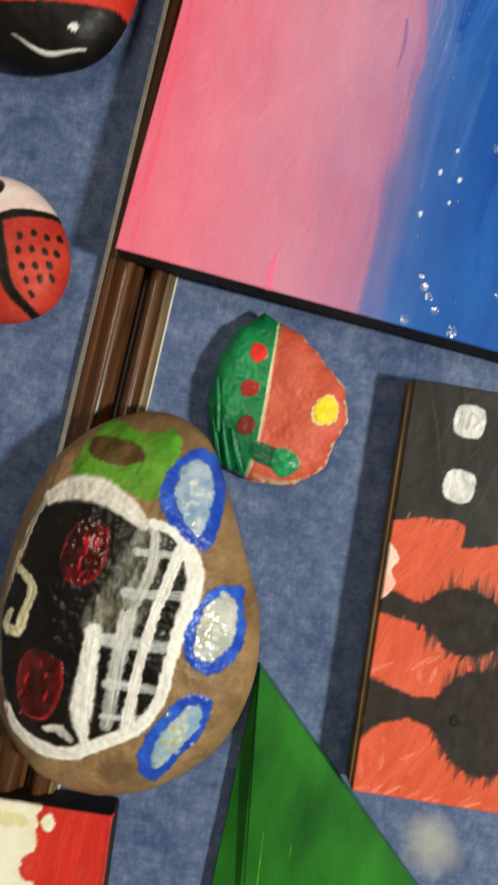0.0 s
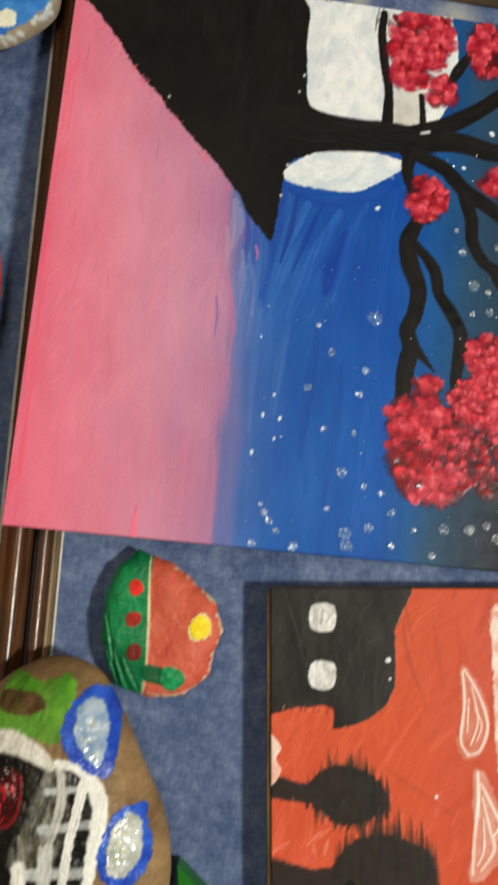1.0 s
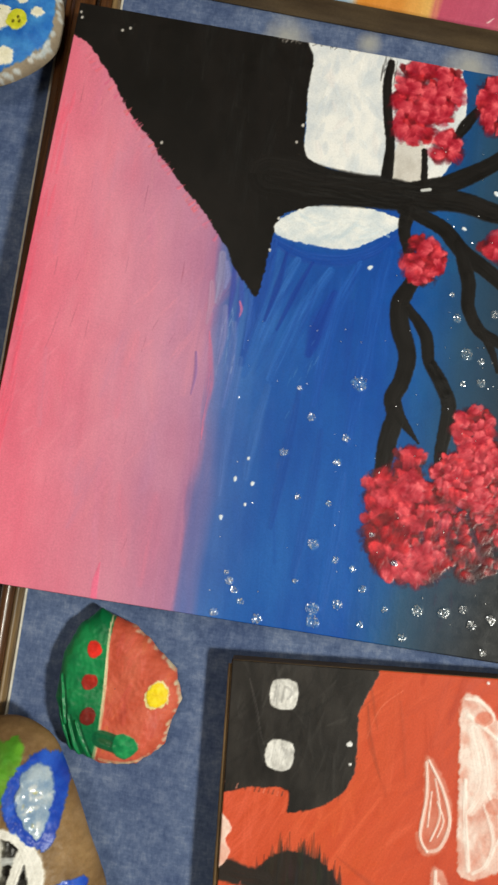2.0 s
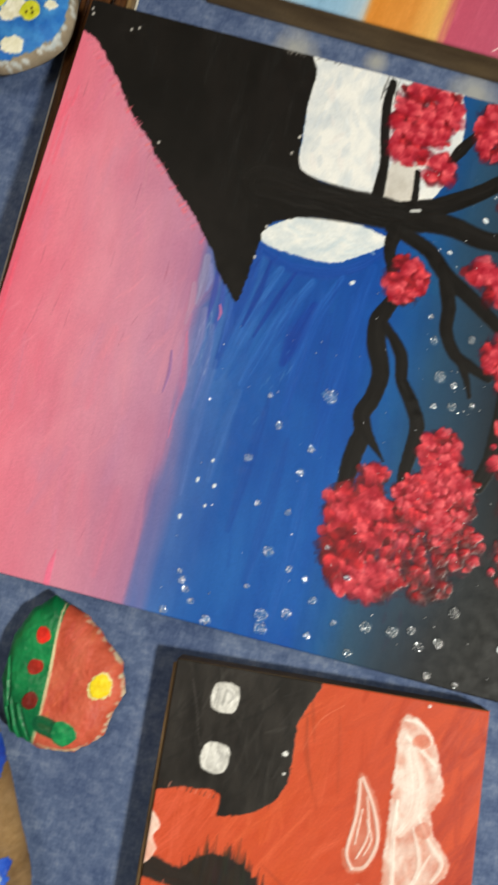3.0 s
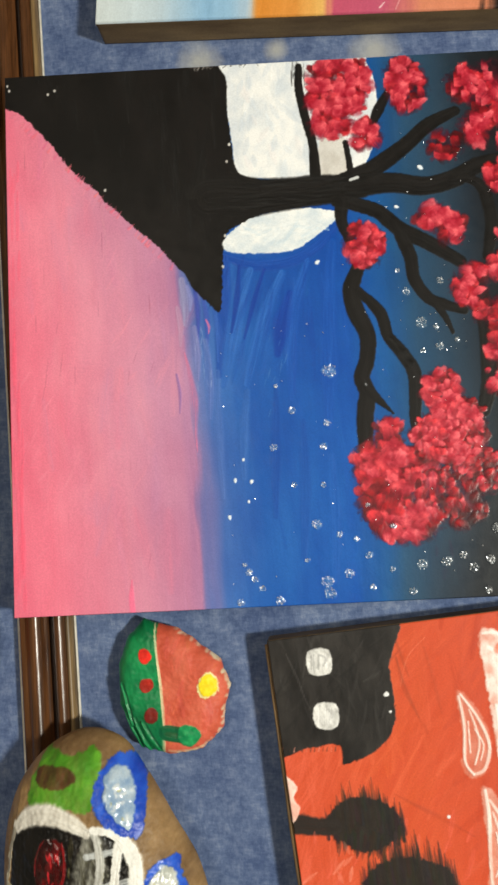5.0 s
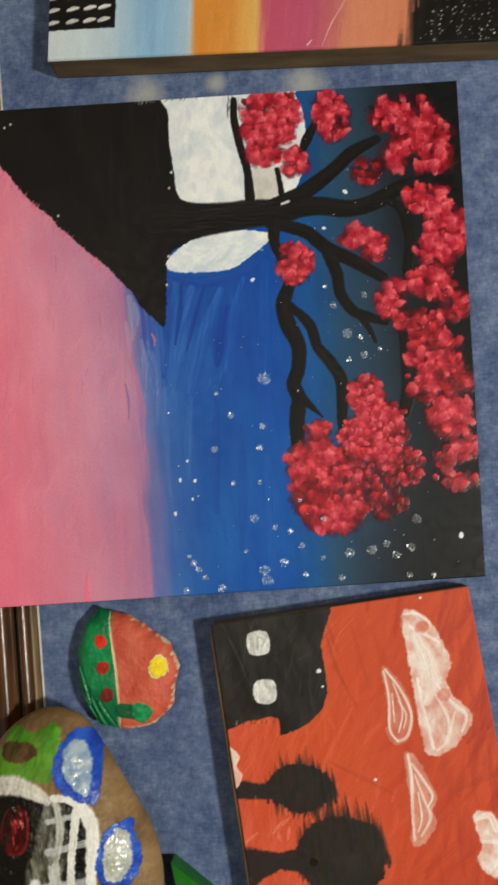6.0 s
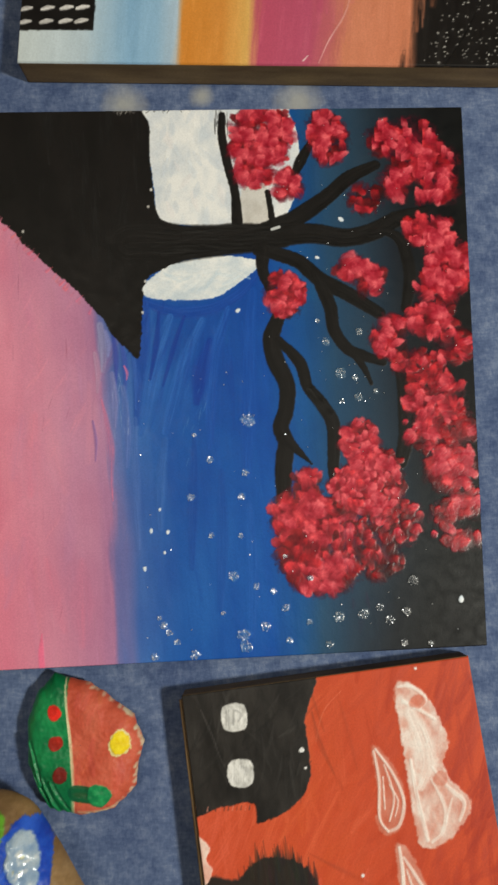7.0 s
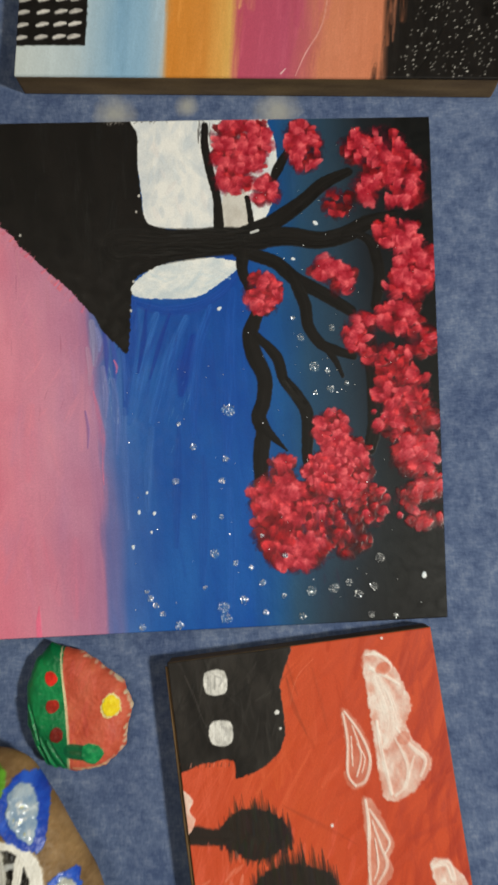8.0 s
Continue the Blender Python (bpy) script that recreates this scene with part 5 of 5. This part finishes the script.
for pts, w, c, dry in (([(3, -106), (11, -100), (22, -98), (33, -101), (43, -106)], [7, 12, 12, 10, 6], (226, 222, 212), 0.1), ([(1, -108), (-3, -129), (-5, -151)], [3, 2.5, 2], (170, 164, 150), 0.5),
                       ([(43, -117), (64, -114)], [4, 4], GREY_PAINT, 0.3), ([(43, -133), (65, -129)], [5, 4.5], GREY_PAINT, 0.3), ([(40, -152), (66, -149)], [6, 6], GREY_PAINT, 0.3), ([(45, -168), (66, -166)], [5, 4], GREY_PAINT, 0.4), ([(46, -181), (64, -178)], [3, 3], GREY_PAINT, 0.4),
                       ([(46, -142), (47, -164), (48.5, -184)], [8, 7, 6], (206, 206, 202), 0.35), ([(47, -106), (50, -120), (47, -140)], [4, 5.5, 4], (196, 196, 190), 0.4),
                       ([(60, -109), (56.5, -133), (55, -158), (56, -182)], [6, 5, 5, 6], WHITE_PAINT, 0.1), ([(35, -150), (36.5, -165), (38, -182), (42, -194)], [8, 9, 11, 4], WHITE_PAINT, 0.05),
                       ([(46, -105), (57, -107), (65, -116), (68, -126), (67, -139), (66, -154), (66, -168), (62, -180), (55, -187), (44, -195), (37, -200), (26, -201), (14, -197), (8, -189)], [4, 6, 8.5, 8.5, 8, 6, 6, 6, 7, 7, 7, 8, 7, 4], WHITE_PAINT, 0.05),
                       ([(-1, -136), (6.5, -141), (6, -151), (5, -159), (-0.5, -159), (0, -153)], [4, 5.2, 4.6, 5.6, 5.4, 3], (220, 212, 178), 0.1), ([(26, -192), (31, -191), (36, -194)], [3, 5, 3], (206, 202, 192), 0.3)):
    art.stroke(pts, w, c, 1.0, art.layer("white_bar", ACRYLIC, "thick white stroke"), 0.14, 0.5, 0.3, 10, 6, dry, 7, 0.7)
for pts in ([(20, -110), (30, -111), (32, -123), (28, -133), (19, -134), (15, -127), (16, -117)], [(14, -163), (26, -165), (28, -175), (25, -188), (16, -189), (10, -180), (10, -169)]):
    SPOT = art.layer("red_spot", GLAZE, "glossy dark red spot")
    art.area(pts, (40, 9, 10), (112, 16, 20), SPOT, 0.6, 0.8, 0.3, 4, 7, 0.95)
    art.stroke(pts[1:5], [1.0, 2.2, 2.0, 1.0], (206, 34, 42), 0.75, SPOT, 0.6, 0.35)
    art.stroke(pts[5:] + pts[:1], [0.8, 1.6, 0.8], (150, 24, 30), 0.6, SPOT, 0.6, 0.3)
    mx, my = sum(p[0] for p in pts) / 7, sum(p[1] for p in pts) / 7
    for i in range(9):
        x, y = mx + rnd.gauss(0, 4), my + rnd.gauss(0, 5.5)
        art.stroke([(x, y), (x + rnd.gauss(0, 1), y - rnd.uniform(2, 5))], [0.8, 1.8, 0.6], (226, 42, 52), 0.8, SPOT, 0.4, 0.4)
for outer, inner, c1, c2, gold in (([(55, -72), (66, -76), (71, -90), (71, -104), (68, -111), (58, -107), (47, -97), (47, -83)], [(56, -77), (63, -80), (66.5, -93), (65, -106), (59, -103), (52, -94), (51, -82)], (134, 162, 192), (184, 202, 214), 0.15),
                                   ([(75, -124), (86, -122), (89, -130), (92, -138), (91, -147), (85, -156), (73, -153), (69, -143), (72, -130)], [(78, -126.5), (85, -127), (88, -140), (83, -151), (74, -149), (73, -136)], (178, 182, 170), (222, 224, 216), 0.25),
                                   ([(76, -166), (85, -166), (86, -179), (80, -190), (71, -205), (63, -195), (67, -178)], [(77, -170), (82.5, -171), (83, -180), (77, -189), (71, -198), (67.5, -191), (71, -180)], (136, 170, 196), (180, 196, 196), 0.7)):
    RING, INNER = art.layer("blue_ring", ACRYLIC_GLOSS, "bright blue ring"), art.layer("glaze", GLAZE, "glossy pale glaze")
    art.area(outer, (24, 64, 176), (48, 98, 212), RING, 1.3, 0.7, 0.3, 6, 6)
    art.area(inner, c1, c2, INNER, 1.2, 0.9, 0.7, 4, 5, 0.97)
    mx, my = sum(p[0] for p in inner) / len(inner), sum(p[1] for p in inner) / len(inner)
    for i in range(18):
        x, y = mx + rnd.gauss(0, 3), my + rnd.gauss(0, 5)
        art.dot(x, y, rnd.uniform(0.5, 1.6), rnd.uniform(0.5, 1.4), (176, 164, 84) if rnd.random() < gold else (206, 214, 218), (206, 196, 120) if rnd.random() < gold else (232, 236, 236), INNER, 0, 0.4, 0.7, 0.7, 0.7, 6)
set_stone(river, art, mask, ROCK)

# two ladybird stones and a daisy stone on the other panel
bug = Stone([(-0.023, 0.115), (-0.027, 0.148), (-0.040, 0.167), (-0.067, 0.181), (-0.098, 0.168), (-0.113, 0.130), (-0.104, 0.092), (-0.080, 0.073), (-0.050, 0.073), (-0.030, 0.087)], 0.0, 0.034, 0.4, 2.6, 0.0006, 2.0)
beetle = thing("painted_stone", (-0.07, 0.125, 0.0), "rounded red ladybird stone with black head on felt", "stone", "painted stones")
art = stone_paint(bug, (196, 44, 34), (220, 66, 50), 23, 80, 240)
for job_layer in (("red_field", ACRYLIC, "red paint"), ("black_head", ACRYLIC, "black painted head"), ("white_line", ACRYLIC, "white smile line")):
    art.layer(*job_layer)
art.area([(-115, 99), (-104, 94), (-77, 90), (-44, 97), (-18, 103), (-20, 80), (-40, 62), (-90, 62), (-112, 80)], (15, 13, 13), (27, 24, 23), 1, 0.6, 0.6, 0.2, 10, 8)
art.stroke([(-67, 79.5), (-52, 76.6), (-37, 83)], [0.8, 2.0, 0.8], (226, 224, 218), 0.95, 2, 0.4, 0.4)
art.dot(-42, 88.5, 2.4, 1.5, (220, 220, 216), (244, 244, 240), art.layer("white_eye", ACRYLIC, "white dab"), 0.4, 0.3, 0.4, 0.4)
for x, y in ((-58, 161), (-44, 156), (-41, 138), (-50, 123), (-43, 110), (-33, 121), (-58, 146), (-35, 142), (-64, 132), (-62, 114), (-72, 152), (-76, 124), (-84, 140), (-90, 116), (-30, 131), (-50, 170)):
    art.dot(x, y, 2.8, 3.4, (44, 20, 20), (28, 20, 20), art.layer("black_dot", ACRYLIC, "black dot"), 0, 0.9, 0.9, 0.2, 0.95)
set_stone(bug, art, beetle, ROCK_GREY)

bug2 = Stone([(-0.021, -0.008), (-0.024, -0.028), (-0.042, -0.040), (-0.066, -0.038), (-0.084, -0.022), (-0.087, 0.002), (-0.072, 0.020), (-0.050, 0.0225), (-0.032, 0.012)], 0.0, 0.026, 0.4, 2.5, 0.0005, 5.0)
beetle2 = thing("painted_stone", (-0.054, -0.008, 0.0), "rounded ladybird stone with pale pink head on felt", "stone", "painted stones")
art = stone_paint(bug2, (176, 48, 38), (204, 70, 54), 29, 80, 240)
for job_layer in (("red_field", ACRYLIC, "dull red paint"), ("pale_head", ACRYLIC, "pale pink head"), ("black_band", ACRYLIC, "black band")):
    art.layer(*job_layer)
art.area([(-31, 12), (-50, 28), (-76, 25), (-92, 7), (-78, 3), (-56, 2), (-44, 6.5)], (232, 204, 200), (246, 230, 224), 1, 0.4, 0.5, 0.2, 8, 8)
art.stroke([(-29, 11), (-44, 6), (-55, 1), (-80, 4)], [4, 4.4, 4.6, 4], (20, 18, 17), 1, 2, 0.2, 0.3, 0.3, 8, 0, 0, 6, 0.4)
art.stroke([(-52, 1), (-47, -12), (-40, -26), (-27, -35)], [5, 6.2, 5.5, 4], (20, 18, 17), 1, 2, 0.2, 0.3, 0.3, 8, 0, 0, 6, 0.4)
art.dot(-58, 14, 4, 5, (34, 30, 30), (60, 56, 54), 2)
for x, y in ((-41, -4), (-36, -1), (-31, -1), (-27, 1), (-40, -10), (-35, -8), (-30, -7), (-26, -6), (-37, -16), (-32, -14), (-27, -12), (-34, -21), (-29, -19), (-25, -17), (-31, -26), (-55, -12), (-60, -20), (-50, -24), (-66, -12), (-56, -30), (-46, -32)):
    art.dot(x, y, 1.2, 1.8, (24, 19, 18), (40, 30, 28), art.layer("black_dot", ACRYLIC, "black dot"), 0.5, 0.3, 0.4, 0.25)
set_stone(bug2, art, beetle2, ROCK_GREY)

dais = Stone([(-0.012, 0.306), (-0.014, 0.290), (-0.028, 0.275), (-0.048, 0.266), (-0.074, 0.272), (-0.090, 0.300), (-0.084, 0.335), (-0.055, 0.356), (-0.028, 0.345), (-0.016, 0.326)], 0.0, 0.026, 0.6, 5.5, 0.0006, 8.0)
daisy = thing("painted_stone", (-0.05, 0.31, 0.0), "flat grey stone painted blue with white and yellow daisies", "stone", "painted stones")
art = stone_paint(dais, (120, 106, 88), (160, 146, 126), 31, 80, 240)
art.layer("stone_top", STONE_SKIN, "bare grey-brown stone rim")
art.layer("blue_field", ACRYLIC, "blue paint")
rnd = art.rnd
art.area([(-15.5, 306), (-17.5, 292), (-30.5, 278.5), (-48, 269.5), (-72, 275.5), (-86, 301), (-80, 332), (-55, 351), (-30, 341), (-19, 325)], (30, 98, 188), (66, 142, 214), 1, 1.2, 0.8, 0.2, 8, 8)
for i in range(40):
    a = rnd.uniform(-2.6, 0.6)
    k = dais.reach(a) * 1000 * rnd.uniform(0.90, 0.97)
    art.dot(dais.c.x * 1000 + k * math.cos(a), dais.c.y * 1000 + k * math.sin(a), 1.6, 1.0, (190, 206, 216), (222, 228, 230), None, a + 1.57, 0.6, 0.8, 0.1, 0.7, 6)
for x, y, rx, ry, t in ((-44, 301, 9, 6.5, 1.1), (-39, 280, 6, 5, 0.3), (-34, 318, 6, 4.5, 1.5), (-24, 308, 3.5, 3, 0.4), (-56, 318, 7, 5, 0.2), (-62, 296, 6, 5, 0.8), (-48, 335, 6, 5, 0.5)):
    art.dot(x, y, rx, ry, (226, 222, 196), (246, 244, 228), art.layer("white_petal", ACRYLIC, "cream-white petal"), t, 1.4, 0.7, 0.4)
for x, y in ((-34.5, 302), (-55, 306), (-50, 326)):
    CENTRE = art.layer("yellow_centre", ACRYLIC, "yellow centre")
    art.dot(x, y, 5.8, 6.6, (194, 198, 30), (224, 222, 70), CENTRE, 0, 0.6, 0.5, 0.5, 1, 9, 0.06)
    for dx, dy in ((-1.8, -1.5), (0.4, 1.6), (1.6, -1.0)):
        art.dot(x + dx, y + dy, 0.8, 1.1, (92, 88, 20), (110, 100, 30), CENTRE, 0, 0.2, 0.4, 0.3)
set_stone(dais, art, daisy, ROCK_GREY)


# ---- green painted wooden tree: a long triangle with one bevelled side ----
def wedge():
    bm = bmesh.new()
    tip, n = Vector((0.1035, -0.156, 0.0)), 1
    a = Vector((0.128, -0.290, 0)) - tip
    b = Vector((0.262, -0.288, 0)) - tip
    c = Vector((0.1085, -0.293, 0)) - tip
    rows = []
    for i in range(n + 1):
        t = 0.004 + i / n * 0.996
        grow = 1.0
        q = [tip + c * t, tip + c * t, tip + (c * 0.15 + a * 0.85) * t, tip + a * t, tip + b * 0.985 * t, tip + b * t, tip + b * t]
        for p, z in zip(q, (0.0, 0.0055, 0.0115, 0.0125, 0.0100, 0.0085, 0.0)):
            p.z = z * grow
        rows.append([bm.verts.new(p) for p in q])
    for u, v in zip(rows, rows[1:]):
        for i in range(7):
            j = (i + 1) % 7
            bm.faces.new((u[i], u[j], v[j], v[i]))
    bm.faces.new(rows[0])
    bm.faces.new(rows[-1])
    bmesh.ops.recalc_face_normals(bm, faces=bm.faces)
    return bm


fir = thing("wooden_tree", (0.12, -0.22, 0.0), "green painted triangular wooden tree lying beside a stone", "ornament")
part("tree_body", wedge(), LEAF_GREEN, fir, "glossy green painted wood", smooth=False)
part("yellow_streak", stroke([(0.122, -0.222), (0.124, -0.238), (0.127, -0.262)], [0.0003, 0.0007, 0.0003], lambda x, y: 0.0122, 0.0004), LIME, fir)
fleck = random.Random(12)
for _ in range(16):
    t, side = fleck.uniform(0.25, 0.95), fleck.uniform(0.25, 0.8)
    x, y = 0.1035 + (0.0245 + 0.134 * side) * t, -0.156 - 0.133 * t
    top = 0.0125 - 0.0026 * side + 0.0002
    part("paint_fleck", stroke([(x, y), (x + fleck.uniform(-0.0006, 0.0012), y - fleck.uniform(0.001, 0.006))], [0.0002, 0.0006, 0.0002], lambda px, py, h=top: h, 0.0003, 4), LIME, fir)
